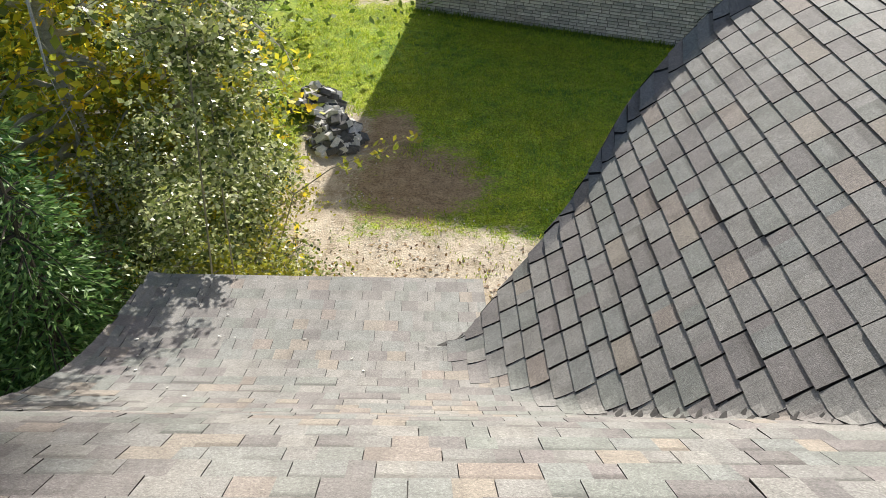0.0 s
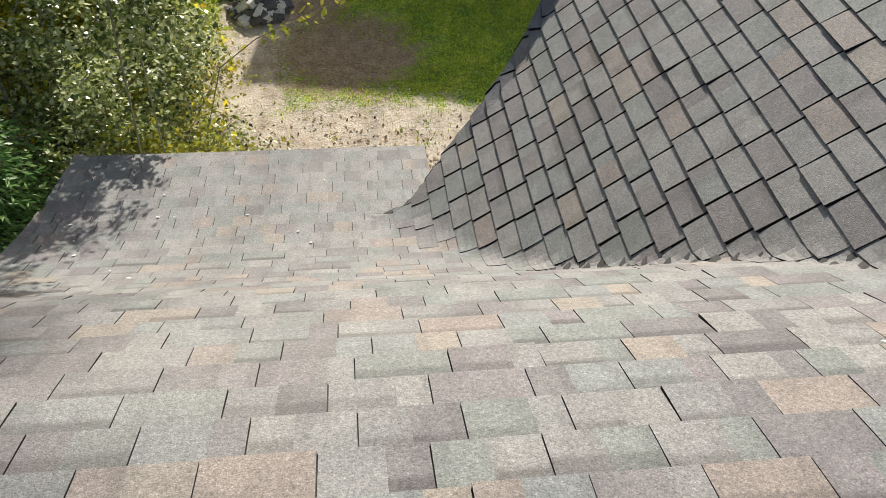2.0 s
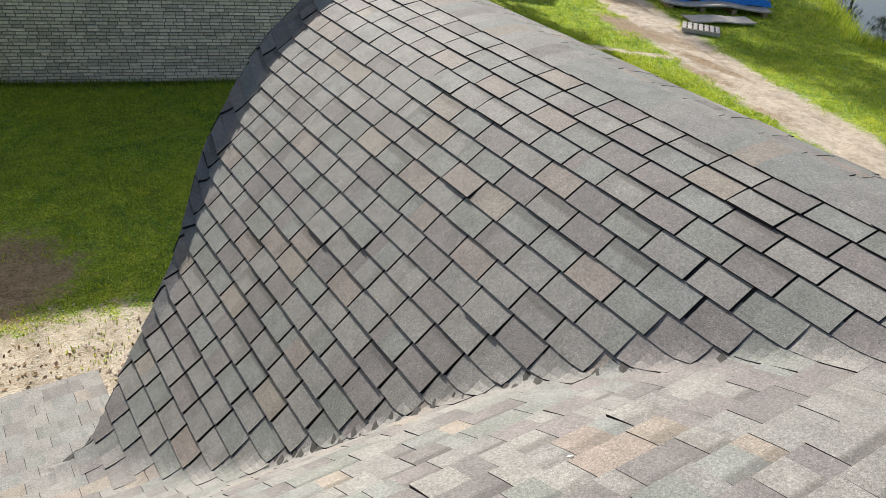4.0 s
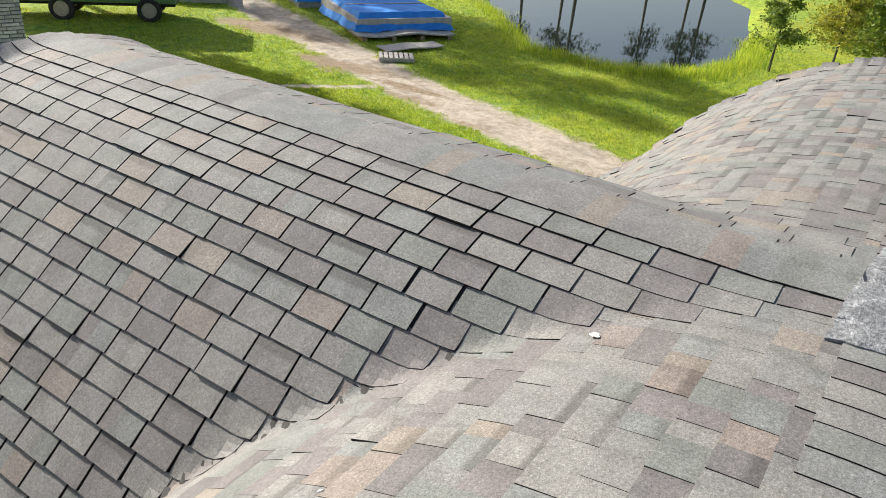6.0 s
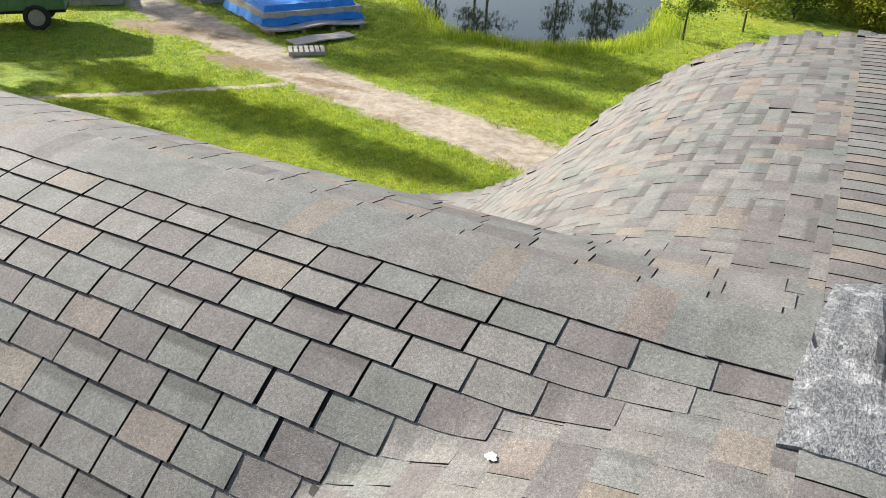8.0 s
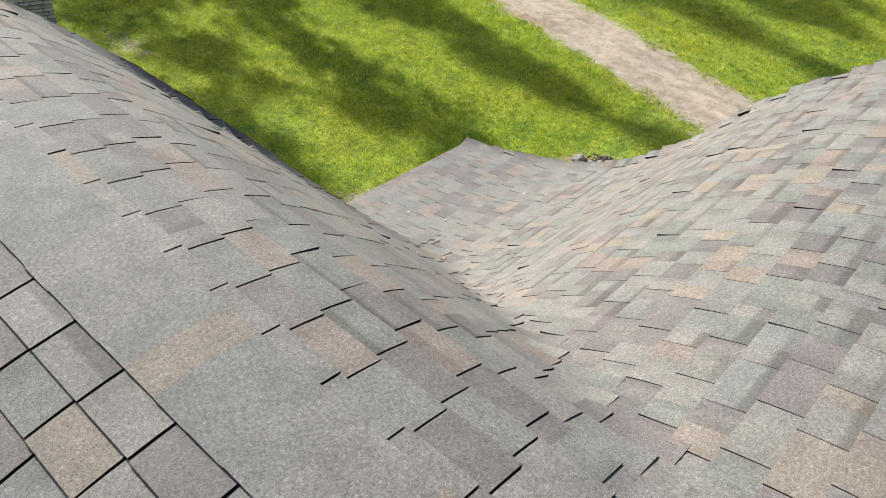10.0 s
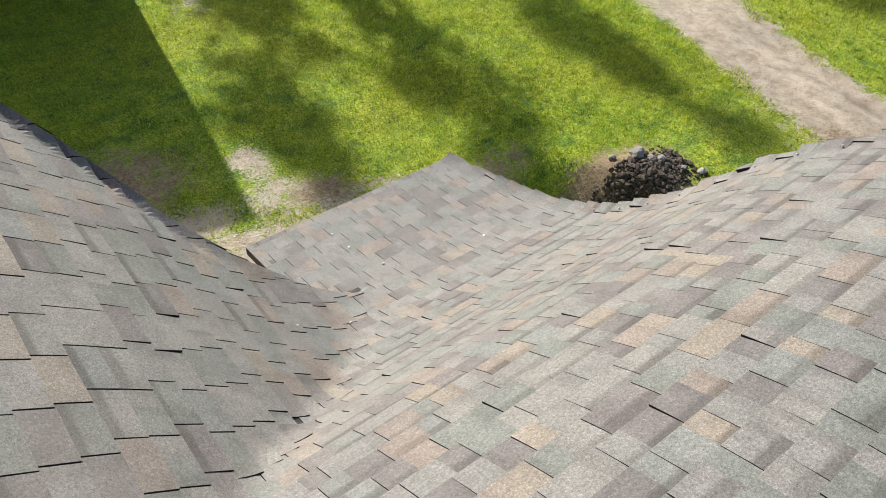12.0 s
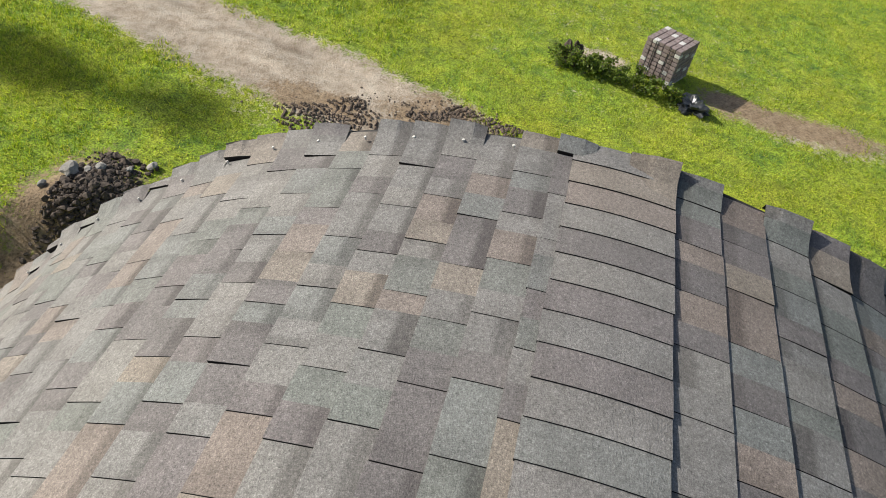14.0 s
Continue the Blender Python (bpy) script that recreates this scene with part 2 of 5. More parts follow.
def water_material():
    m = Mat("pond_water", 0.03)
    m.colour((0.012, 0.016, 0.014))
    m.b.inputs["IOR"].default_value = 1.45
    m.b.inputs["Specular IOR Level"].default_value = 0.9
    m.bump(m.noise(1.6, 3.0, 0.5, stretch=(1, 1, 1)), 0.05, 0.02)
    return m.m


WATER = water_material()


# ---- mesh helpers ----
def mesh_object(name, verts, faces, material, parent=None, label="", smooth=False, edges=None, tone=None):
    """One mesh; edges marks the faces (1) that take the dark cut-edge material."""
    me = bpy.data.meshes.new(name)
    me.from_pydata([tuple(v) for v in verts], [], [tuple(f) for f in faces])
    me.materials.append(material)
    if edges is not None:
        me.materials.append(CUT)
        me.polygons.foreach_set("material_index", np.array(edges, dtype=np.int32))
    if tone is not None:
        me.attributes.new("tone", "FLOAT", "POINT").data.foreach_set("value", np.array(tone, dtype=np.float32))
    if smooth:
        me.shade_smooth()
    me.update()
    ob = new(name, me)
    if parent is not None:
        ob.parent = parent
    if label:
        tagged(ob, label)
    return ob


def quads_object(name, verts, k, material, parent=None):
    """One mesh of many separate k-sided faces, from an (n, k, 3) array."""
    verts = np.asarray(verts, dtype=np.float32)
    n = len(verts)
    me = bpy.data.meshes.new(name)
    me.vertices.add(n * k)
    me.vertices.foreach_set("co", verts.ravel())
    me.loops.add(n * k)
    me.loops.foreach_set("vertex_index", np.arange(n * k, dtype=np.int32))
    me.polygons.add(n)
    me.polygons.foreach_set("loop_start", np.arange(0, n * k, k, dtype=np.int32))
    me.update(calc_edges=True)
    me.materials.append(material)
    ob = new(name, me)
    if parent is not None:
        ob.parent = parent
    return ob


def part(name, bm, material, parent=None, label=""):
    me = bpy.data.meshes.new(name)
    bm.to_mesh(me)
    bm.free()
    me.materials.append(material)
    ob = new(name, me)
    if parent is not None:
        ob.parent = parent
    if label:
        tagged(ob, label)
    return ob


def thing(name, x, y, z, label, category, group="", turn=0.0, kind=""):
    ob = new(name)
    ob.matrix_world = pose(x, y, z, 0, 0, turn)
    ob.empty_display_size = 0.1
    return tagged(ob, label, category, group, kind)


def box(bm, x0, y0, z0, x1, y1, z1, bevel=0.0):
    r = bmesh.ops.create_cube(bm, size=1.0, matrix=Matrix.LocRotScale(((x0 + x1) / 2, (y0 + y1) / 2, (z0 + z1) / 2), None, (x1 - x0, y1 - y0, z1 - z0)))
    if bevel:
        edges = list({e for v in r["verts"] for e in v.link_edges})
        bmesh.ops.bevel(bm, geom=edges, offset=bevel, segments=2, affect="EDGES", profile=0.5)
    return bm


def boxed(x0, y0, z0, x1, y1, z1, bevel=0.0):
    return box(bmesh.new(), x0, y0, z0, x1, y1, z1, bevel)


def tube(bm, points, radii, sides=6):
    """A tapered tube along points."""
    rings = []
    for i, p in enumerate(points):
        a = Vector(points[max(i - 1, 0)])
        b = Vector(points[min(i + 1, len(points) - 1)])
        q = (b - a).to_track_quat("Z", "Y")
        rings.append([bm.verts.new(Vector(p) + q @ Vector((radii[i] * math.cos(2 * math.pi * s / sides), radii[i] * math.sin(2 * math.pi * s / sides), 0))) for s in range(sides)])
    for r0, r1 in zip(rings, rings[1:]):
        for s in range(sides):
            bm.faces.new((r0[s], r0[(s + 1) % sides], r1[(s + 1) % sides], r1[s]))
    bm.faces.new(rings[-1])
    bm.faces.new(rings[0][::-1])
    return bm


def lump(bm, centre, size, seed, rough=0.25, level=2):
    """An uneven rounded lump."""
    r = bmesh.ops.create_icosphere(bm, subdivisions=level, radius=1.0)
    off = Vector((seed * 3.1, seed * 1.7, seed * 0.9))
    for v in r["verts"]:
        k = 1.0 + rough * noise.noise(v.co * 1.6 + off) + 0.5 * rough * noise.noise(v.co * 4.0 + off)
        v.co = Vector(centre) + Vector((v.co.x * size[0] * k, v.co.y * size[1] * k, v.co.z * size[2] * k))
    return bm


# ---- the roof's form ----
RIDGE_Y, WING_X = 0.03, 2.99
X_NEAR, X_FAR = -2.43, 7.87            # gable edges of the main roof at its ridge
Y_EAVE = 4.55                          # eave of the main roof
WING_L, WING_R = 0.47, 5.47            # where the main eave stops beside the wing
MAIN_D = np.array([0, 0.17, 0.39, 0.62, 0.87, 1.04, 1.27, 1.47, 1.67, 1.87, 2.03, 2.32, 2.55, 2.87, 3.15, 3.41, 3.97, 4.3, 4.7])
MAIN_Z = np.array([5.102, 5.094, 5.065, 5.020, 4.948, 4.880, 4.768, 4.645, 4.505, 4.360, 4.215, 3.885, 3.630, 3.365, 3.195, 3.080, 2.935, 2.880, 2.830])
WING_D = np.array([0, 0.15, 0.3, 0.45, 0.6, 0.75, 0.9, 1.05, 1.25, 1.6, 2.0, 2.25, 2.5, 2.8, 3.2, 3.7])
WING_Z = np.array([5.100, 5.088, 5.055, 5.008, 4.945, 4.848, 4.730, 4.608, 4.420, 4.070, 3.650, 3.420, 3.210, 3.030, 2.930, 2.880])


def curve(knots, values, d):
    d = np.clip(np.asarray(d, float), knots[0], knots[-1])
    m = np.gradient(values, knots)
    m[0] = 0.0
    i = np.clip(np.searchsorted(knots, d) - 1, 0, len(knots) - 2)
    h = knots[i + 1] - knots[i]
    s = (d - knots[i]) / h
    return (2 * s**3 - 3 * s**2 + 1) * values[i] + (s**3 - 2 * s**2 + s) * h * m[i] + (3 * s**2 - 2 * s**3) * values[i + 1] + (s**3 - s**2) * h * m[i + 1]


def main_z(y, x=4.0):
    """Height of the main slope."""
    return curve(MAIN_D, MAIN_Z, np.abs(np.asarray(y, float) - RIDGE_Y)) + 0 * np.asarray(x, float)


def wing_z(x):
    return curve(WING_D, WING_Z, np.abs(np.asarray(x, float) - WING_X))


RAKE_D = np.array([0, 0.5, 1.0, 1.2, 1.4, 1.6, 1.75, 1.9, 2.1, 2.25, 2.46, 2.71, 3.2])
RAKE_Y = np.array([5.26, 5.26, 5.22, 5.13, 5.01, 4.87, 4.69, 4.48, 4.27, 4.14, 3.99, 3.72, 3.50])
RAKE_FAR_D = np.array([0, 0.5, 1.0, 1.3, 1.54, 1.71, 1.87, 2.09, 2.41, 2.7, 3.2])
RAKE_FAR_Y = np.array([5.24, 5.22, 5.09, 4.82, 4.54, 4.26, 4.00, 3.80, 3.67, 3.55, 3.45])
GABLE_D = np.array([0, 1.3, 1.9, 3.0, 4.5])
GABLE_IN = np.array([0, 0.01, 0.16, 0.39, 0.48])


def gable(y, side):
    """Where the main roof's gable edge lies, in x; it runs in towards the eaves."""
    inset = np.interp(np.abs(np.asarray(y, float) - RIDGE_Y), GABLE_D, GABLE_IN)
    return X_FAR - inset if side > 0 else X_NEAR + inset


def rake(x):
    """Where the wing's slanting gable edge lies, in y; it runs in sooner on the far slope."""
    s = np.asarray(x, float) - WING_X
    return np.where(s < 0, np.interp(-s, RAKE_D, RAKE_Y), np.interp(s, RAKE_FAR_D, RAKE_FAR_Y))


def roof_z(x, y, wing=False):
    """Height of the roof's skin, with rounded valleys and lifted gable edges."""
    x, y = np.asarray(x, float), np.asarray(y, float)
    a, b = main_z(y, x), wing_z(x)
    a = a + 0.022 * np.clip((np.maximum(gable(y, -1) - x, x - gable(y, 1)) + 0.16) / 0.16, 0, 1.2) ** 2
    clear = np.clip((b - main_z(y) + 0.02) / 0.14, 0, 1)
    b = b + np.where(x > WING_X, np.interp(x - WING_X, (1.0, 1.35), (0.30, 0.70)), 1.0) * np.interp(np.abs(x - WING_X), (0.0, 0.9, 1.7, 2.15, 2.45), (0.07, 0.12, 0.13, 0.05, 0.0)) * clear * np.clip((y - rake(x) + 0.15) / 0.15, 0, 1.2) ** 1.25 * np.clip(np.abs(x - WING_X) / 0.5, 0.25, 1)
    on = (y > RIDGE_Y) if wing else (y < rake(x) + 0.02) & (y > RIDGE_Y)
    k = np.where(x < WING_X, np.interp(y, (1.5, 3.2), (0.045, 0.10)), 0.12)
    h = np.maximum(a, b) + np.maximum(k - np.abs(a - b), 0) ** 2 / (4 * k)
    return np.where(on, h, a)


def skin(x, y, lift, wing=False):
    """Points of the roof's skin, raised along its normal."""
    e = 0.012
    z = roof_z(x, y, wing)
    nx, ny = -(roof_z(x + e, y, wing) - roof_z(x - e, y, wing)) / (2 * e), -(roof_z(x, y + e, wing) - roof_z(x, y - e, wing)) / (2 * e)
    nx, ny = np.clip(nx, -2.0, 2.0), np.clip(ny, -2.0, 2.0)
    s = lift / np.sqrt(nx**2 + ny**2 + 1)
    return np.stack([x + nx * s, y + ny * s, z + s], -1)


def arc_table(knots, values):
    d = np.linspace(0, knots[-1], 800)
    z = curve(knots, values, d)
    return d, np.concatenate([[0], np.cumsum(np.hypot(np.diff(d), np.diff(z)))])


MAIN_ARC, WING_ARC = arc_table(MAIN_D, MAIN_Z), arc_table(WING_D, WING_Z)
EXPOSE, TAB = 0.130, 0.229


def tab_pieces(kind, side, u0, u1, s0, s1, seed):
    """Vertices and faces of one tab: u along the course, s down the slope, in one or two tones."""
    r = random.Random(seed)
    table = MAIN_ARC if kind == "main" else WING_ARC
    mid = float(np.interp((s0 + s1) / 2, table[1], table[0]))
    verts, faces, cut, tone = [], [], [], []
    lift = ((0.0104 if side < 0 else 0.0072) if kind == "wing" else 0.0068) + r.random() * 0.004 + (0.007 if r.random() < 0.06 else 0.0)
    slack = (r.random() - 0.5) * 0.005
    curl = min(max((mid - 1.1) / 1.0, 0.0), 1.0) if kind == "wing" and side < 0 else 0.0
    lift += 0.007 * curl
    skew = (r.random() - 0.5) * 0.004
    gap = (0.0050 + 0.0030 * curl if side < 0 else 0.0034) if kind == "wing" else 0.0016
    if kind == "wing" and side < 0 and math.hypot(WING_X - mid - 2.19, u0 - 1.44) < 0.14:
        gap = 0.013
    cuts = [u0 + gap, u1 - gap]
    far_edge = float(gable(RIDGE_Y + side * mid, 1))
    verge = kind == "main" and u1 > far_edge - 0.02
    ragged = r.uniform(0.004, 0.022)
    turned = r.uniform(0.006, 0.045) if verge else 0.0
    if r.random() < (0.15 if kind == "wing" else 0.8):
        cuts.insert(1, u0 + (u1 - u0) * r.choice((0.42, 0.5, 0.6, 0.66)))
    wing = kind == "wing"
    cx, cy = (WING_X + side * mid, (u0 + u1) / 2) if wing else ((u0 + u1) / 2, RIDGE_Y + side * mid)
    rise = float(wing_z(cx)) - float(main_z(cy, cx))
    fold = cy > RIDGE_Y and abs(rise) < 0.28
    nu, ns = (5, 4) if fold else (4, 4)
    lift = min(lift, 0.0045 + 0.03 * abs(rise)) if cy > RIDGE_Y else lift
    if kind == "main" and cy > RIDGE_Y and rise > -0.01:
        lift = 0.004
    steps = np.array([0, 0.35, 0.62, 0.8, 1.0]) if fold else np.array([0, 0.62, 0.8, 1.0])
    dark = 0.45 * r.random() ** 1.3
    deep = r.uniform(0.16, 0.40)
    fall = np.linspace(0, 1, ns) if fold else np.array([0.0, deep, deep + 0.14, 1.0])
    if r.random() < 0.35:
        steps = 1 - steps[::-1]
    if kind == "wing" and u1 > float(rake(cx)) - 0.22:
        steps, nu = np.linspace(0, 1, 8), 8
    for a, b in zip(cuts, cuts[1:]):
        us = a + (b - a) * steps
        ss = s0 - 0.004 + (s1 + slack - s0 + 0.004) * fall
        U, S = np.meshgrid(us, ss)
        S = S + skew * (U - (u0 + u1) / 2) / (u1 - u0) * (S - s0) / (s1 - s0)
        D = np.interp(S, table[1], table[0])
        L = (0.0025 + (lift - 0.0025) * fall)[:, None] * np.ones((1, nu)) + (0.0032 if wing else 0.0)
        L = L + turned * np.clip((U - far_edge + 0.16) / 0.16, 0, 1) ** 1.6 * np.linspace(0.5, 1.0, ns)[:, None] if verge else L
        X, Y = (WING_X + side * D, U) if wing else (U, RIDGE_Y + side * D)
        if wing:
            Y = np.minimum(Y, rake(X) - ragged)
        else:
            X = np.clip(X, gable(Y, -1), gable(Y, 1))
        top = skin(X, Y, L, wing).reshape(-1, 3)
        low = skin(X, Y, np.full_like(X, -0.003), wing).reshape(-1, 3)
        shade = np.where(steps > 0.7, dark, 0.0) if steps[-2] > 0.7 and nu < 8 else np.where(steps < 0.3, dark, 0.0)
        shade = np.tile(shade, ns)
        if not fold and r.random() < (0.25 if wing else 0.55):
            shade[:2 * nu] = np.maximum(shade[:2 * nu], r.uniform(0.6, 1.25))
        grid = np.arange(nu * ns).reshape(ns, nu)
        rim = [int(i) for i in np.concatenate([grid[0, :], grid[1:, -1], grid[-1, -2::-1], grid[-2:0:-1, 0]])]
        n, m = len(verts), nu * ns
        verts += list(top) + [low[i] for i in rim]
        tone += list(shade) + [shade[i] for i in rim]
        quads = [(int(grid[j, i]), int(grid[j, i + 1]), int(grid[j + 1, i + 1]), int(grid[j + 1, i])) for j in range(ns - 1) for i in range(nu - 1)]
        quads += [(rim[j], m + j, m + (j + 1) % len(rim), rim[(j + 1) % len(rim)]) for j in range(nu - 1, len(rim))]
        # lower edges dark only on slopes turned from the sun: shade by material
        cut += [0] * ((nu - 1) * (ns - 1)) + [1] * (ns - 1) + [1 if side < 0 else 0] * (nu - 1) + [1] * (ns - 1)
        flip = (side > 0) == (kind == "main")
        faces += [tuple(n + i for i in (q[::-1] if flip else q)) for q in quads]
    return verts, faces, cut, tone


def tabs_of(kind, side):
    """All tabs of one slope: (course, u0, u1, s0, s1, centre)."""
    out = []
    r = random.Random({("main", 1): 1, ("main", -1): 2, ("wing", -1): 3, ("wing", 1): 4}[(kind, side)])
    table = MAIN_ARC if kind == "main" else WING_ARC
    end = np.interp((Y_EAVE - RIDGE_Y) if kind == "main" else 3.0, table[0], table[1])
    first = {("main", 1): 0.093, ("main", -1): 0.030, ("wing", 1): 0.046}.get((kind, side), 0.186)
    phase = 0.11
    for c in range(46):
        step = 0.166 if kind == "main" and side < 0 else EXPOSE
        s1 = first = first + step
        d = float(np.interp(s1 - step / 2, table[1], table[0]))
        lo, hi = (float(gable(RIDGE_Y + side * max(d - 0.08, 0), -1)), float(gable(RIDGE_Y + side * max(d - 0.08, 0), 1))) if kind == "main" else (RIDGE_Y + 0.1, float(np.max(rake(WING_X + side * np.linspace(max(d - 0.09, 0), d + 0.09, 7)))))
        if s1 > end + step:
            break
        s1 = min(s1, end)
        if kind == "wing" and side < 0 and c < 6:
            phase = (0.200, 0.233, 0.172, 0.254, 0.308, 0.205)[c]
        else:
            phase += r.choice((-1, 1)) * (r.uniform(0.02, 0.065) if kind == "wing" else r.uniform(0.045, 0.095))
        u = lo - (lo - phase) % TAB
        while u < hi:
            w = TAB * r.choice((0.985, 1.0, 1.0, 1.0, 1.015))
            a, b = max(u, lo), min(u + w, hi)
            u += w
            if b - a < 0.03:
                continue
            if kind == "main" and side > 0 and RIDGE_Y + d > 3.4:
                # tabs beside the wing stop at the main eave's ends
                a, b = (WING_R, b) if a < WING_R < b else (a, WING_L) if a < WING_L < b else (a, b)
                if b - a < 0.03:
                    continue
            um = (a + b) / 2
            if kind == "main":
                x, y = um, RIDGE_Y + side * d
                if side > 0:
                    if y > rake(x) - 0.05:
                        if WING_L < x < WING_R:
                            continue
                    elif main_z(y, x) < wing_z(x) - 0.15:
                        continue
            else:
                x, y = WING_X + side * d, um
                if wing_z(x) < main_z(y, x) - 0.03:
                    continue
            out.append((c, a, b, s1 - step, s1, (x, y)))
    return out


# ---- ground ----
def axis(lo, hi, step, far):
    inner = np.arange(lo, hi + 1e-6, step)
    outer = np.geomspace(1.0, far, 26)
    return np.concatenate([lo - outer[::-1], inner, hi + outer])


ROAD = [(15.35, 1.9), (15.45, 2.6), (15.99, 4.01), (16.23, 5.79), (17.05, 8.4), (18.2, 12.4), (19.7, 16.4), (20.9, 19.4), (23.74, 25.9), (31.98, 41.29)]
SIDE_TRACK = [(17.6, 14.3), (15.36, 16.36), (13.57, 18.22), (11.2, 20.6)]
POND = [(26.75, 13.61), (26.42, 10.08), (28.1, 7.77), (31.58, 7.13), (37.29, 7.83), (46.54, 10.14), (53.96, 15.54), (51.69, 26.04), (42.09, 26.03), (33.29, 19.78)]


def line_distance(x, y, pts):
    best = np.full(x.shape, 1e9)
    for (ax, ay), (bx, by) in zip(pts, pts[1:]):
        dx, dy = bx - ax, by - ay
        t = np.clip(((x - ax) * dx + (y - ay) * dy) / (dx * dx + dy * dy), 0, 1)
        best = np.minimum(best, np.hypot(x - ax - t * dx, y - ay - t * dy))
    return best


def inside(x, y, poly):
    c = np.zeros(x.shape, bool)
    for (ax, ay), (bx, by) in zip(poly, poly[1:] + poly[:1]):
        hit = (ay > y) != (by > y)
        with np.errstate(divide="ignore", invalid="ignore"):
            c ^= hit & (x < (bx - ax) * (y - ay) / (by - ay) + ax)
    return c


def pond_depth(x, y):
    d = line_distance(x, y, POND + POND[:1])
    return np.where(inside(x, y, POND), d, -d)


def wob(x, y, f, seed):
    """A smooth wavy field, about -1 to 1."""
    return (np.sin(x * f + 1.3 * seed + 1.7 * np.sin(y * f * 0.7 + seed)) + np.sin(y * f * 1.3 + 2.1 * seed + 1.4 * np.sin(x * f * 0.9))) / 2


def blob(x, y, cx, cy, rx, ry):
    return np.clip(1.4 - np.hypot((x - cx) / rx, (y - cy) / ry), 0, 1)


def sand_mask(x, y):
    road = np.clip(1.55 - line_distance(x, y, ROAD) / 0.95, 0, 1)
    track = 0.78 * np.clip(1.5 - line_distance(x, y, SIDE_TRACK) / 0.20, 0, 1)
    m = np.maximum(road, track)
    for b in ((-0, 7.89, 3.06, 1.43), (-1.63, 9.61, 0.82, 1.64), (-1.42, 11.6, 0.71, 1.77), (-1.08, 20.4, 1.53, 1.91), (1.62, 7.64, 1.54, 0.87),
              (19.06, -0.57, 0.39, 0.49), (3.17, 5.8, 6.92, 1.48)):
        m = np.maximum(m, blob(x, y, *b))
    for b in ((6.05, 8.15, 1.0, 0.42, 0.85), (7.45, 9.0, 0.42, 0.55, 0.66), (7.5, 8.1, 0.75, 0.5, 0.62), (6.6, 7.3, 1.42, 0.7, 0.7), (8.19, 7.41, 1.13, 0.6, 0.60), (5.6, 9.3, 1.2, 1.0, 0.40), (8.92, 14.36, 0.50, 1.30, 0.45), (18.2, -4.6, 0.7, 2.0, 0.55), (20.0, -1.5, 5.0, 5.5, 0.24), (15.0, 4.4, 1.1, 1.6, 0.34)):
        m = np.maximum(m, b[4] * blob(x, y, *b[:4]))
    return m


def soil_mask(x, y):
    m = np.zeros(x.shape)
    for b in ((-0.05, 10.45, 1.30, 1.45), (-0.50, 12.0, 0.60, 1.2), (11.6, 5.5, 1.3, 0.9), (10.7, 5.7, 0.75, 0.65), (9.9, 6.2, 0.8, 0.6), (15.57, 1.87, 0.84, 0.93), (15.27, 3.73, 0.47, 1.12), (18.83, 16.78, 0.58, 2.12), (20.85, 22.38, 0.94, 2.82), (18.35, -4.3, 0.55, 1.9), (18.6, -3.0, 0.45, 0.8), (18.47, 13.41, 0.29, 1.95)):
        m = np.maximum(m, 0.85 * blob(x, y, *b))
    for b in ((5.8, 9.5, 1.4, 1.2), (10.5, 6.95, 0.75, 0.4), (8.0, 7.9, 0.7, 0.5), (9.4, 6.9, 0.8, 0.35), (17.6, 12.8, 0.45, 1.5), (16.75, 10.2, 0.35, 1.1), (19.3, 15.3, 0.55, 1.5), (20.9, 19.4, 0.7, 2.0), (18.2, 16.4, 0.6, 1.0)):
        m = np.maximum(m, 0.60 * blob(x, y, *b))
    return m


def rut_mask(x, y):
    """Wheel ruts along the track."""
    d = line_distance(x, y, ROAD) + 0.10 * wob(x, y, 0.9, 6)
    lanes = np.exp(-((d - 0.42) / 0.10) ** 2) + 0.7 * np.exp(-((d - 0.80) / 0.12) ** 2) + 0.5 * np.exp(-(d / 0.08) ** 2)
    return np.clip(lanes * (0.55 + 0.45 * wob(x, y, 1.7, 5)), 0, 1)


def ground_z(x, y):
    x, y = np.asarray(x, float), np.asarray(y, float)
    near = np.clip(1.2 - np.hypot((x - 20) / 40, (y - 15) / 40), 0, 1)
    z = 0.05 * wob(x, y, 0.5, 1) * near + 0.018 * wob(x, y, 2.3, 2) * near
    z = z - 0.05 * np.clip(1 - np.abs(line_distance(x, y, ROAD) - 0.55) / 0.3, 0, 1) * (1 + 0.5 * wob(x, y, 3.1, 4))
    pd = pond_depth(x, y)
    z = z - 0.45 * np.clip(pd / 1.6 + 0.55, 0, 1) ** 1.5 - 0.5 * np.clip(pd / 5, 0, 1)
    z = z - 0.55 * np.exp(-(((x - 10.75) * 0.50 - (y - 5.45) * 0.87) / 1.15) ** 4 - (((x - 10.75) * 0.87 + (y - 5.45) * 0.50) / 0.72) ** 4)
    z = z + 0.13 * np.exp(-((x - 11.95) / 0.75) ** 2 - ((y - 5.45) / 0.55) ** 2) + 0.14 * np.exp(-((x - 9.75) / 0.45) ** 2 - ((y - 6.1) / 0.35) ** 2)
    return z


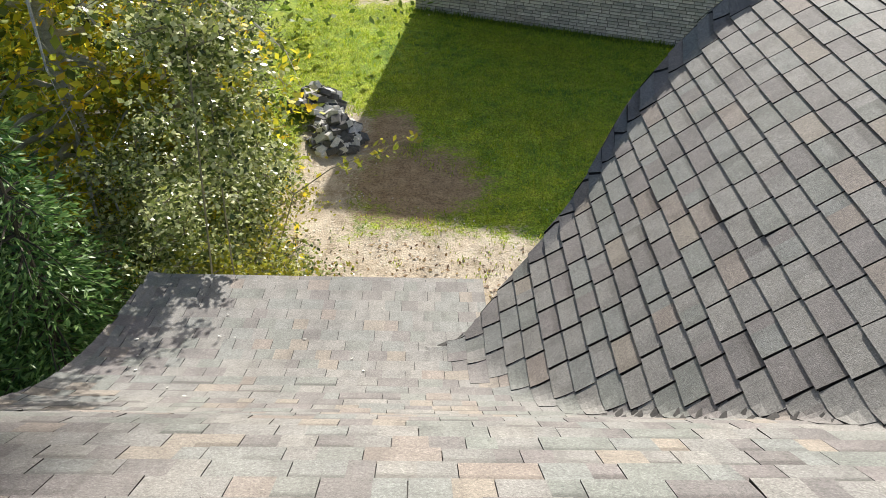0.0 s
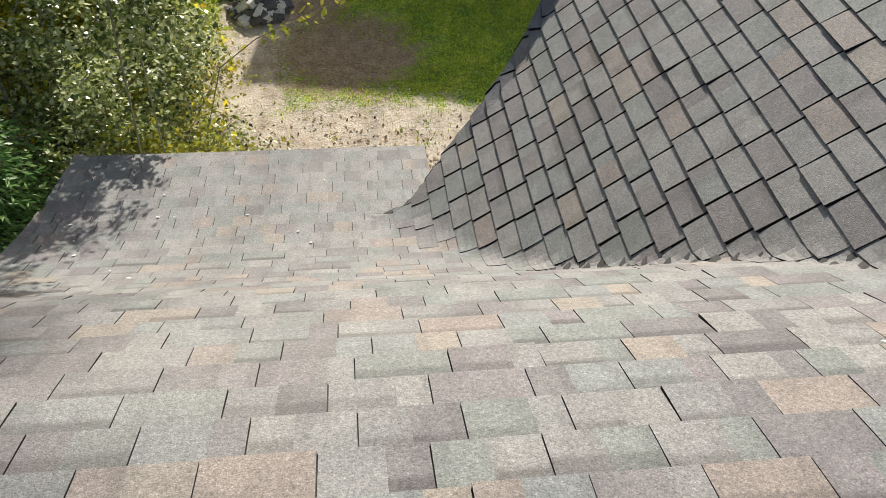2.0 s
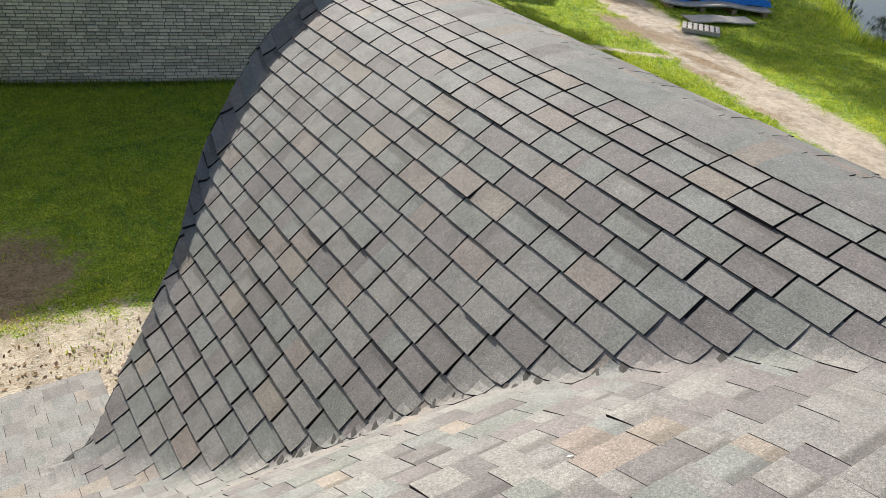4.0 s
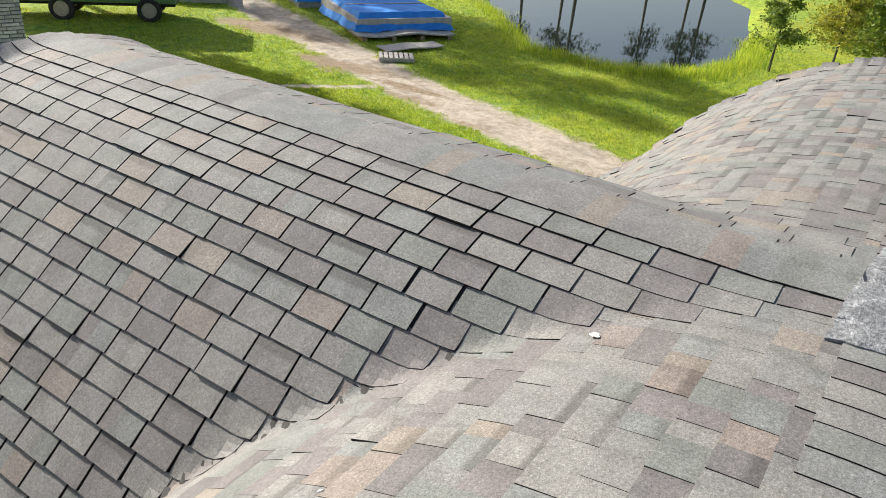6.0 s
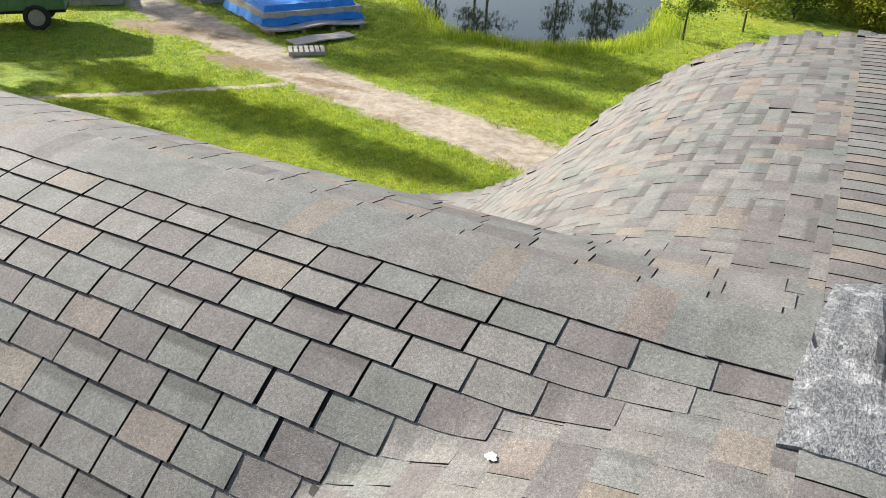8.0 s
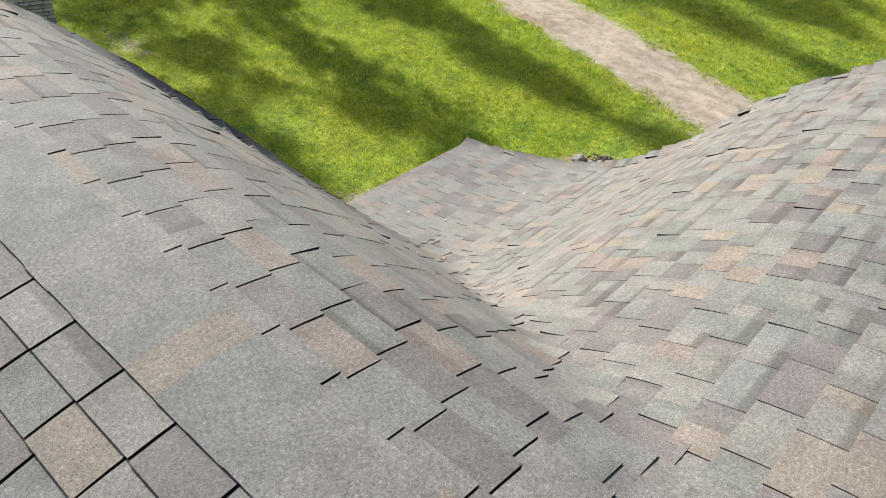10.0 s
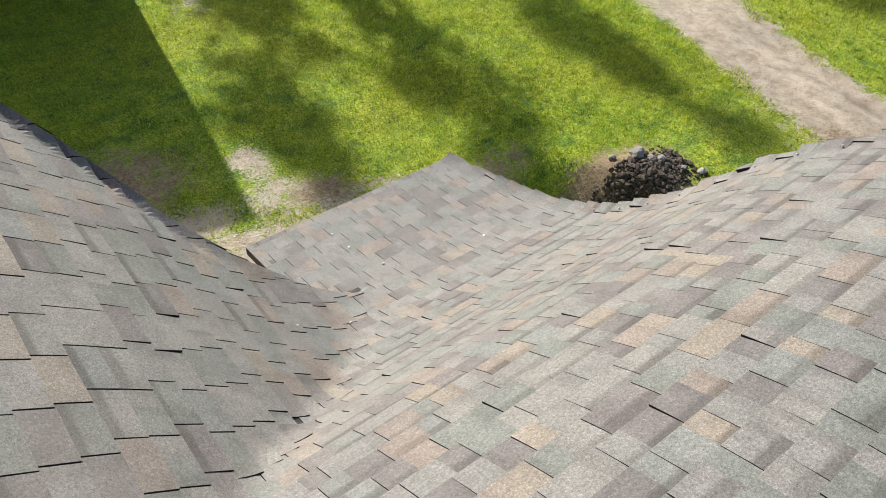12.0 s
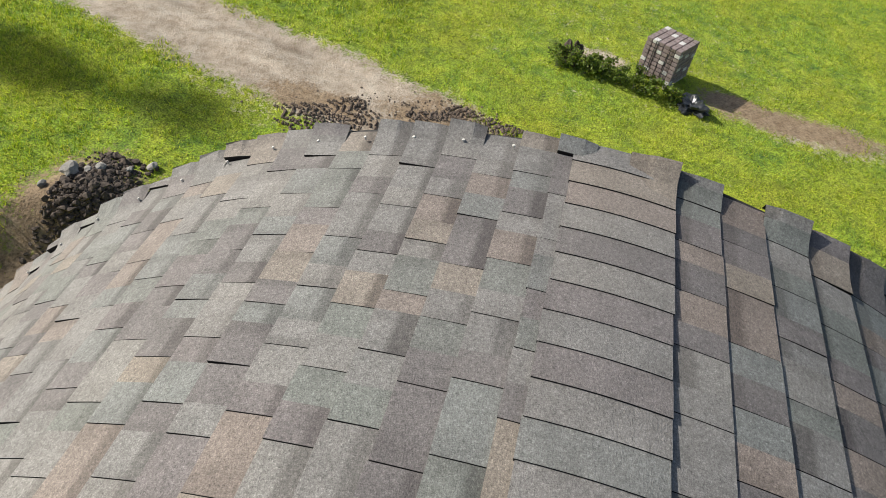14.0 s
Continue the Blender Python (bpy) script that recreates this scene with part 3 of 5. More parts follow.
def build_ground():
    xs, ys = axis(-14.0, 44.0, 0.22, 2400.0), axis(-8.0, 42.0, 0.22, 2400.0)
    X, Y = np.meshgrid(xs, ys)
    Z = ground_z(X, Y)
    nx, ny = len(xs), len(ys)
    idx = np.arange(nx * ny).reshape(ny, nx)
    f = np.stack([idx[:-1, :-1], idx[:-1, 1:], idx[1:, 1:], idx[1:, :-1]], -1).reshape(-1, 4)
    me = bpy.data.meshes.new("ground")
    me.vertices.add(nx * ny)
    me.vertices.foreach_set("co", np.stack([X, Y, Z], -1).astype(np.float32).ravel())
    me.loops.add(f.size)
    me.loops.foreach_set("vertex_index", f.astype(np.int32).ravel())
    me.polygons.add(len(f))
    me.polygons.foreach_set("loop_start", np.arange(0, f.size, 4, dtype=np.int32))
    me.update(calc_edges=True)
    for name, fn in (("sand", sand_mask), ("soil", soil_mask), ("rut", rut_mask)):
        me.attributes.new(name, "FLOAT", "POINT").data.foreach_set("value", fn(X, Y).astype(np.float32).ravel())
    me.materials.append(GROUND)
    me.shade_smooth()
    tagged(new("ground", me), "green lawn with a sandy track and bare soil", "ground", kind="structure")


build_ground()

# pond
pond_pts = np.array(POND)
pc = pond_pts.mean(0)
wv = [(*(pc + (p - pc) * 1.08), -0.28) for p in pond_pts]
tagged(mesh_object("water", wv, [tuple(range(len(wv)))], WATER), "still pond water mirroring trees and bright sky", "pond", kind="structure")

# ---- house ----
house = thing("house", 2.7, 0.1, 0.0, "house with a curved roof of mixed grey and tan shingles", "house")
house.matrix_world = Matrix.Identity(4)


def build_walls():
    for name, b in (("wall", (-1.75, 3.6, 0, 0.95, 3.85, 2.84)), ("wall", (5.1, 3.6, 0, 7.0, 3.85, 2.84)), ("wall", (-1.75, -3.85, 0, 7.0, -3.6, 2.84))):
        part(name, boxed(*b), RENDER_WALL, house, "pale rendered wall")
    # gable walls under the curved roof
    for x0, x1 in ((-1.75, -1.5), (6.75, 7.0)):
        ys = np.linspace(-3.58, 3.58, 40)
        vs, fs = [], []
        for x in (x0, x1):
            vs += [(x, y, 0.0) for y in ys] + [(x, y, float(main_z(y, x)) - 0.08) for y in ys]
        n = len(ys)
        for i in range(n - 1):
            fs += [(i, n + i, n + i + 1, i + 1), (2 * n + i, 2 * n + i + 1, 3 * n + i + 1, 3 * n + i), (n + i, 3 * n + i, 3 * n + i + 1, n + i + 1)]
        fs += [(0, 2 * n, 3 * n, n), (n - 1, 2 * n - 1, 4 * n - 1, 3 * n - 1)]
        mesh_object("gable_wall", vs, fs, RENDER_WALL, house)
    xs = np.linspace(0.97, 4.95, 40)
    vs, fs = [], []
    for y in (3.3, 3.55):
        vs += [(x, y, 0.0) for x in xs] + [(x, y, float(wing_z(x)) - 0.08) for x in xs]
    n = len(xs)
    for i in range(n - 1):
        fs += [(i, i + 1, n + i + 1, n + i), (2 * n + i, 3 * n + i, 3 * n + i + 1, 2 * n + i + 1), (n + i, n + i + 1, 3 * n + i + 1, 3 * n + i)]
    mesh_object("gable_wall", vs, fs, RENDER_WALL, house)


build_walls()


def build_deck(name, X, Y, wing=False):
    """A roof board layer with thickness under the shingles."""
    top = skin(X, Y, np.full(X.shape, -0.004), wing)
    low = top - np.array([0, 0, 0.06])
    ny, nx = X.shape
    idx = np.arange(nx * ny).reshape(ny, nx)
    n = nx * ny
    faces = []
    for j in range(ny - 1):
        for i in range(nx - 1):
            a, b, c, d = idx[j, i], idx[j, i + 1], idx[j + 1, i + 1], idx[j + 1, i]
            faces += [(a, b, c, d), (n + a, n + d, n + c, n + b)]
    for i in range(nx - 1):
        faces += [(idx[0, i], n + idx[0, i], n + idx[0, i + 1], idx[0, i + 1]), (idx[-1, i + 1], n + idx[-1, i + 1], n + idx[-1, i], idx[-1, i])]
    for j in range(ny - 1):
        faces += [(idx[j + 1, 0], n + idx[j + 1, 0], n + idx[j, 0], idx[j, 0]), (idx[j, -1], n + idx[j, -1], n + idx[j + 1, -1], idx[j + 1, -1])]
    verts = np.concatenate([top.reshape(-1, 3), low.reshape(-1, 3)])
    return mesh_object(name, verts, faces, DECK, house, "dark roof underlay", smooth=False)


deck_t, deck_y = np.meshgrid(np.linspace(0, 1, 28), np.linspace(RIDGE_Y, Y_EAVE - 0.01, 60))
front_deck = build_deck("front_roof", gable(deck_y, -1) + 0.01 + deck_t * (WING_L - gable(deck_y, -1) - 0.01), deck_y)
far_deck = build_deck("front_roof", WING_R + deck_t * (gable(deck_y, 1) - 0.01 - WING_R), deck_y)
wing_x, wing_t = np.meshgrid(np.linspace(WING_L, WING_R, 80), np.linspace(0, 1, 80))
wing_deck = build_deck("wing_roof", wing_x, RIDGE_Y + wing_t * (rake(wing_x) - 0.012 - RIDGE_Y), True)
back_t, back_y = np.meshgrid(np.linspace(0, 1, 80), np.linspace(-4.4, RIDGE_Y, 60))
back_deck = build_deck("back_roof", gable(back_y, -1) + 0.01 + back_t * (gable(back_y, 1) - gable(back_y, -1) - 0.02), back_y)

# chimney
ch = thing("chimney", 3.03, -0.32, 4.92, "black-coated chimney stack wrapped in grey membrane at its foot", "chimney")
part("shaft", boxed(-0.25, -0.24, 0.0, 0.25, 0.24, 0.80, 0.015), BLACK, ch)
part("rim", boxed(-0.28, -0.27, 0.80, 0.28, 0.27, 0.83, 0.006), BLACK, ch, "thin dark rim")
part("upper_shaft", boxed(-0.22, -0.21, 0.83, 0.22, 0.21, 1.5, 0.01), BROWN, ch, "dark brown upper shaft")

# grey membrane flashing laid flat round the chimney's foot
def patch(corners, lift, seed, parent):
    """A creased sheet between four corners (x, y) that follows the roof."""
    n = 18
    u, v = np.meshgrid(np.linspace(0, 1, n), np.linspace(0, 1, n))
    (ax, ay), (bx, by), (cx, cy), (dx, dy) = corners
    X = (ax * (1 - u) + dx * u) * (1 - v) + (bx * (1 - u) + cx * u) * v
    Y = (ay * (1 - u) + dy * u) * (1 - v) + (by * (1 - u) + cy * u) * v
    rag = np.clip(1 - 12 * np.minimum(np.minimum(u, 1 - u), np.minimum(v, 1 - v)), 0, 1) * 0.006
    X, Y = X + rag * wob(X, Y, 41.0, seed), Y + rag * wob(X, Y, 53.0, seed + 2)
    crease = np.array([[abs(noise.noise(Vector((x * 9, y * 9, seed)))) for x, y in zip(rx, ry)] for rx, ry in zip(X, Y)])
    hem = np.clip(9 * np.minimum(np.minimum(u, 1 - u), np.minimum(v, 1 - v)), 0, 1)
    top = skin(X, Y, lift - 0.004 * (1 - hem) + 0.006 * crease, True).reshape(-1, 3)
    low = skin(X, Y, np.full_like(X, 0.008), True).reshape(-1, 3)
    idx = np.arange(n * n).reshape(n, n)
    rim = [int(k) for k in np.concatenate([idx[0, :], idx[1:, -1], idx[-1, -2::-1], idx[-2:0:-1, 0]])]
    f = [(int(idx[q, p]), int(idx[q, p + 1]), int(idx[q + 1, p + 1]), int(idx[q + 1, p])) for q in range(n - 1) for p in range(n - 1)]
    f = [q[::-1] for q in f]
    m = n * n
    f += [(rim[k], rim[(k + 1) % len(rim)], m + (k + 1) % len(rim), m + k) for k in range(len(rim))]
    return mesh_object("sheet", list(top) + [low[k] for k in rim], f, MEMBRANE, parent)


flashing = thing("chimney_flashing", 2.9, 0.2, 4.5, "creased grey granulated roofing membrane laid round the chimney foot", "flashing")
flashing.matrix_world = Matrix.Identity(4)
patch(((2.86, 0.226), (2.74, -0.07), (3.54, -0.07), (3.42, 0.17)), 0.020, 1, flashing)
patch(((2.505, 0.245), (2.51, -0.50), (2.72, -0.50), (2.82, 0.232)), 0.021, 2, flashing)
patch(((2.66, 0.238), (2.70, -0.05), (3.01, -0.05), (2.91, 0.226)), 0.024, 3, flashing)


def upstand():
    vs, fs = [], []
    nx, nz = 18, 22
    for j in range(nz):
        for i in range(nx):
            u, v = i / (nx - 1), j / (nz - 1)
            x = 2.775 + 0.53 * u
            flare = 0.05 * (1 - v) ** 7
            y = -0.072 + flare + 0.010 * noise.noise(Vector((u * 5, v * 7, 2.0)))
            vs.append((x, y, 5.115 - 0.02 * (1 - v) + v * (0.62 + 0.02 * math.sin(u * 17))))
    n = len(vs)
    vs += [(x, y - 0.006, z) for x, y, z in vs]
    for j in range(nz - 1):
        for i in range(nx - 1):
            a = j * nx + i
            fs += [(a + 1, a, a + nx, a + nx + 1), (n + a, n + a + 1, n + a + nx + 1, n + a + nx)]
    for j in range(nz - 1):
        a, b = j * nx, j * nx + nx - 1
        fs += [(a, n + a, n + a + nx, a + nx), (b + nx, n + b + nx, n + b, b)]
    return mesh_object("upstand", vs, fs, MEMBRANE, flashing, "membrane turned up the chimney side")


upstand()


# ---- neighbouring house with the grey brick wall ----
def build_neighbour():
    x0, y0, x1, y1 = -0.15, 18.33, 8.26, 15.65
    length, turn = math.hypot(x1 - x0, y1 - y0), math.degrees(math.atan2(y1 - y0, x1 - x0))
    nb = thing("brick_house", x0, y0, 0.0, "tall house with a shaded wall of grey split-face brick", "house", turn=turn)
    # unseen side walls, skewed near the sun's bearing to set the shadow's edges
    back, side = [Matrix.Rotation(radians(-turn), 3, "Z") @ Vector((7.0 * math.sin(radians(a)), 7.0 * math.cos(radians(a)), 0.0)) for a in (12, 5)]
    plan = [(0.0, 0.03), (length, 0.03), (length + side.x, side.y), (back.x, back.y)]
    bm = bmesh.new()
    tops = (5.25, 4.72, 4.72, 5.25)      # unseen top, lowered towards the track to fit the cast shadow's edge
    ring = [[bm.verts.new((px, py, z)) for (px, py), z in zip(plan, level)] for level in ((0.0,) * 4, tops)]
    for k in range(4):
        bm.faces.new((ring[0][k], ring[0][(k + 1) % 4], ring[1][(k + 1) % 4], ring[1][k]))
    part("wall", bm, SIDING, nb)
    roof = bmesh.new()
    flat = [[roof.verts.new((px, py - 0.02, z + up)) for (px, py), z in zip(plan, tops)] for up in (0.0, 0.13)]
    for k in range(4):
        roof.faces.new((flat[0][k], flat[0][(k + 1) % 4], flat[1][(k + 1) % 4], flat[1][k]))
    roof.faces.new(flat[1])
    roof.faces.new(flat[0][::-1])
    part("roof", roof, DECK, nb)
    mortar = part("brickwork", boxed(0.0, 0.006, 0.0, length, 0.03, 4.7), MORTAR, nb)
    r = random.Random(5)
    V, F, count = [], [], 0
    h = 0.074
    for row in range(46):
        z = 0.02 + row * h
        u = -r.random() * 0.3
        while u < length:
            w = r.choice((0.18, 0.22, 0.25, 0.25, 0.33))
            a, b = max(u, 0.0), min(u + w - 0.012, length)
            u += w
            if b - a < 0.03:
                continue
            d = -0.004 - r.random() * 0.022
            bulge = d - r.random() * 0.01
            v = [(a, 0.008, z), (b, 0.008, z), (b, 0.008, z + h - 0.014), (a, 0.008, z + h - 0.014), (a + 0.004, d, z + 0.004), (b - 0.004, bulge, z + 0.004), (b - 0.004, d, z + h - 0.018), (a + 0.004, bulge, z + h - 0.018)]
            f = [(4, 5, 6, 7), (0, 1, 5, 4), (1, 2, 6, 5), (2, 3, 7, 6), (3, 0, 4, 7)]
            if row < 14 and a < 7.0 and count < 300:
                mesh_object("brick", v, f, BRICK, mortar)
                count += 1
            else:
                n = len(V)
                V += v
                F += [tuple(n + k for k in q) for q in f]
    tagged(mesh_object("bricks", V, F, BRICK, mortar), kind="stuff")
    # the low timber terrace beside it
    deck = thing("terrace", -6.39, 23.47, 0.0, "sunlit terrace of pinkish planks with brown edge and white plinth", "terrace", turn=turn)
    part("plinth", boxed(0.05, 0.05, 0.0, 6.15, 4.0, 0.36, 0.01), WHITE, deck, "white plinth")
    part("edge_board", boxed(0.0, 0.0, 0.28, 6.2, 0.05, 0.44, 0.008), BROWN, deck, "brown edge board")
    for k in range(26):
        part("plank", boxed(0.0, 0.055 + 0.15 * k, 0.36, 6.2, 0.195 + 0.15 * k, 0.40, 0.004), SIDING, deck)


build_neighbour()


# ---- plants ----
def leaf_quads(centres, size, spread=1.0, up=0.35, shape=0.62):
    """Folded, pointed leaves at centres, as an (n, 4, 3) array."""
    n = len(centres)
    d = rng.normal(size=(n, 3))
    d[:, 2] *= 0.7
    d /= np.linalg.norm(d, axis=1)[:, None]
    nrm = rng.normal(size=(n, 3)) * spread
    nrm[:, 2] += up * 3
    side = np.cross(d, nrm)
    side /= np.linalg.norm(side, axis=1)[:, None] + 1e-9
    s = size * rng.uniform(0.6, 1.3, n)[:, None]
    c = np.asarray(centres)
    return np.stack([c - d * s * 0.55, c + side * s * shape * 0.5, c + d * s * 0.55, c - side * s * shape * 0.5], 1)


def branchy(bm, base, height, n, reach, seed, droop=0.2, radius=0.05, low=0.25):
    """A trunk with limbs; returns points along the limbs."""
    r = random.Random(seed)
    x, y, z = base
    lean = (r.uniform(-0.06, 0.06), r.uniform(-0.06, 0.06))
    trunk = [(x + lean[0] * height * t + 0.03 * height * math.sin(3 * t + seed) * t * 0.4, y + lean[1] * height * t, z - 0.05 + (height + 0.05) * t) for t in np.linspace(0, 1, 7)]
    tube(bm, trunk, [radius * (1 - 0.85 * t) + 0.004 for t in np.linspace(0, 1, 7)], 7)
    pts = []
    for k in range(n):
        t = low + (1 - low) * (k + r.random()) / n
        j = min(int(t * 6), 5)
        f = t * 6 - j
        p = Vector(trunk[j]).lerp(Vector(trunk[j + 1]), f)
        a = r.uniform(0, 2 * math.pi)
        ln = reach * (0.45 + 0.75 * (1 - t)) * r.uniform(0.6, 1.15)
        rise = r.uniform(0.1, 0.6) * (1 - droop)
        limb = []
        for q in np.linspace(0, 1, 5):
            limb.append((p.x + math.cos(a) * ln * q, p.y + math.sin(a) * ln * q, p.z + ln * (rise * q - droop * 1.3 * q * q)))
        tube(bm, limb, [radius * 0.32 * (1 - 0.8 * q) + 0.002 for q in np.linspace(0, 1, 5)], 5)
        for q in range(1, 5):
            pts.append((limb[q], ln))
            for _ in range(2):
                w = Vector(limb[q])
                e = w + Vector((r.uniform(-1, 1), r.uniform(-1, 1), r.uniform(-0.6 - droop, 0.6 - droop * 1.5))) * ln * 0.28
                tube(bm, [tuple(w), tuple(w.lerp(e, 0.5) + Vector((0, 0, 0.02))), tuple(e)], [0.006, 0.004, 0.0015], 3)
                pts.append((tuple(e), ln * 0.5))
    return pts


def leafy_plant(name, label, category, x, y, height, n, reach, leaves, size, leaf_mat, bark, seed, group="", droop=0.2, radius=0.05, low=0.25, scatter=0.22):
    z = float(ground_z(x, y))
    ob = thing(name, x, y, z, label, category, group)
    bm = bmesh.new()
    pts = branchy(bm, (0, 0, 0), height, n, reach, seed, droop, radius, low)
    part("trunk", bm, bark, ob)
    P = np.array([p for p, _ in pts])
    W = np.array([w for _, w in pts])
    pick = rng.integers(0, len(P), leaves)
    c = P[pick] + rng.normal(size=(leaves, 3)) * (scatter * W[pick])[:, None] * np.array([1, 1, 0.8])
    c[:, 2] = np.maximum(c[:, 2], 0.05)
    quads_object("crown", leaf_quads(c, size, 1.0, 0.6 if leaf_mat is PALE_LEAF else 0.35, 0.72), 4, leaf_mat, ob)
    return ob


def spruce(x, y, height, spread, seed, tiers=15, label="dense dark green young spruce with drooping boughs"):
    z = float(ground_z(x, y))
    ob = thing("spruce", x, y, z, label, "tree", "spruces beside the house")
    r = random.Random(seed)
    bm = bmesh.new()
    tube(bm, [(0, 0, -0.05), (0.02, 0, height * 0.5), (0, 0.02, height)], [0.05 + 0.012 * height, 0.03 + 0.004 * height, 0.008], 7)
    segs = []
    for k in range(tiers):
        t = (k + 0.5) / tiers
        zz = height * (0.06 + 0.92 * t)
        ln = spread * (1.05 - t) ** 0.8
        for j in range(7 if t < 0.8 else 5):
            a = 2 * math.pi * (j + r.random()) / 7 + k
            l2 = ln * r.uniform(0.7, 1.1)
            tip = Vector((math.cos(a) * l2, math.sin(a) * l2, zz - 0.22 * l2 + 0.12 * l2 * r.random()))
            root = Vector((0, 0, zz))
            tube(bm, [tuple(root), tuple(root.lerp(tip, 0.5) + Vector((0, 0, 0.04 * l2))), tuple(tip)], [0.014, 0.009, 0.003], 4)
            steps = max(int(l2 / 0.11), 2)
            for q in range(1, steps + 1):
                p = root.lerp(tip, q / steps)
                segs.append((p, (tip - root).normalized(), 0.11))
                for sgn in (-1, 1):
                    sd = Vector((-math.sin(a) * sgn, math.cos(a) * sgn, -0.18))
                    wl = l2 * 0.42 * (1.05 - q / steps) + 0.07
                    for u in range(1, max(int(wl / 0.085), 1) + 1):
                        segs.append((p + sd * (0.085 * u) + (tip - root).normalized() * 0.045 * u, (sd + (tip - root).normalized() * 0.8).normalized(), 0.10))
    for j in range(3):
        segs.append((Vector((0, 0, height + 0.03 * j)), Vector((0, 0, 1)), 0.14))
    part("trunk", bm, BARK, ob)
    P = np.array([tuple(s[0]) for s in segs])
    D = np.array([tuple(s[1]) for s in segs])
    L = np.array([s[2] for s in segs])
    quads = []
    for k in range(5):
        off = rng.normal(size=P.shape) * 0.35
        d = D + off * 0.9
        d /= np.linalg.norm(d, axis=1)[:, None]
        base = P + D * (rng.uniform(-0.5, 0.5, len(P)) * L)[:, None]
        n = np.cross(d, rng.normal(size=P.shape))
        n /= np.linalg.norm(n, axis=1)[:, None]
        ln = rng.uniform(0.06, 0.105, len(P))[:, None]
        quads.append(np.stack([base, base + d * ln * 0.5 + n * 0.0125, base + d * ln, base + d * ln * 0.5 - n * 0.0125], 1))
    quads_object("needles", np.concatenate(quads), 4, NEEDLE, ob)
    return ob


leafy_plant("birch", "tall birch with drooping twigs of yellow autumn leaves", "tree", -4.42, 9.19, 9.0, 70, 2.6, 12500, 0.118, BIRCH_LEAF, BIRCH_BARK, 3, droop=0.6, radius=0.15, low=0.10, scatter=0.12)
leafy_plant("birch", "slender birch turning yellow and orange", "tree", -3.03, 8.95, 6.4, 56, 1.7, 8000, 0.106, BIRCH_LEAF, BIRCH_BARK, 8, droop=0.5, radius=0.09, low=0.12, scatter=0.13)
spruce(-3.39, 5.46, 3.7, 1.35, 1, 17)
spruce(-4.39, 4.36, 4.6, 1.6, 2, 19)
spruce(-5.03, 7.11, 4.3, 1.6, 3, 18)
spruce(-6.12, 5.32, 4.6, 1.7, 4, 18)
spruce(-3.31, 3.3, 2.2, 1.1, 6)
SHRUBS = [(-2.32, 6.07, 2.5), (-2, 7.34, 2.2), (-2.97, 7.03, 2.7), (-2.56, 8.68, 2.4), (-2.93, 9.92, 2.5), (-3.2, 11.32, 2.7), (-3.54, 12.69, 3.0), (-3.48, 8.66, 2.6), (-3.76, 14.32, 3.2), (-4.23, 16.23, 3.4), (-4.42, 18.17, 3.6), (-1.61, 5.93, 2.0)]
for i, (x, y, h) in enumerate(SHRUBS):
    leafy_plant("shrub", "leafy willow shrub with silvery grey-green leaves", "shrub", x, y, h, 36, 1.0, 7000, 0.051, PALE_LEAF if i % 4 != 3 else YELLOWGREEN, SAPLING, 20 + i, "willow shrubs beside the house", droop=0.05, radius=0.012, low=0.06, scatter=0.28)
leafy_plant("poplar_sapling", "thin young poplar standing beside the eave", "tree", -1.66, 5.59, 4.3, 24, 0.80, 5600, 0.048, PALE_LEAF, SAPLING, 61, droop=0.1, radius=0.007, low=0.68)
leafy_plant("poplar_sapling", "thin young poplar with sparse pale leaves", "tree", -1.89, 5.39, 5.7, 22, 0.85, 4200, 0.048, PALE_LEAF, SAPLING, 62, droop=0.1, radius=0.008, low=0.72)
for i, (x, y, h) in enumerate(((-7.7, 10.67, 9.0), (-6.15, 14.06, 10.0), (-4.69, 18.15, 9.5), (-9.19, 6.96, 9.0), (-8.26, 17.24, 11.0))):
    leafy_plant("tree", "dense green deciduous tree behind the shrubs", "tree", x, y, h, 34, 3.0, 9000, 0.16, GREEN_LEAF, BARK, 70 + i, "trees behind the shrubs", droop=0.2, radius=0.16, low=0.1, scatter=0.25)

# tall pines that shade the lawn and mirror in the pond
def pine(x, y, height, seed, low=0.55, leaves=3500, reach=2.2, radius=0.20):
    return leafy_plant("pine", "tall bare-stemmed pine with a dark crown", "tree", x, y, height, 26, reach, leaves, 0.30, PINE, BARK, seed, "tall pines round the pond", droop=0.15, radius=radius, low=low, scatter=0.3)


for i, (x, y, h, w, n) in enumerate(((18.4, 30.77, 14.7, 1.2, 2200), (14.8, 31.15, 14.8, 1.9, 2000), (13.2, 31.47, 16.1, 1.8, 2000), (18.6, 40.36, 22.0, 2.0, 2400),
                                     (27.9, 42.72, 24.0, 2.6, 4000), (25.53, 44.63, 25.0, 2.6, 4000), (30.17, 43.67, 25.0, 2.6, 4000), (32.63, 44.63, 24.0, 2.6, 4000))):
    pine(x, y, h, 100 + i, 0.45, n, w)
# unseen pine, added behind the brick house to cast soft shadow on the roof
pine(4.10, 27.7, 22.5, 180, 0.92, 190, 1.5, 0.05)
for i in range(26):
    a = radians(26 - 2.6 * i + rnd.uniform(-1.0, 1.0))
    d = rnd.uniform(70, 92)
    pine(d * math.cos(a) * 0.95, d * math.sin(a) + 6.0, rnd.uniform(13, 18), 140 + i, 0.5, 1600, 2.4)
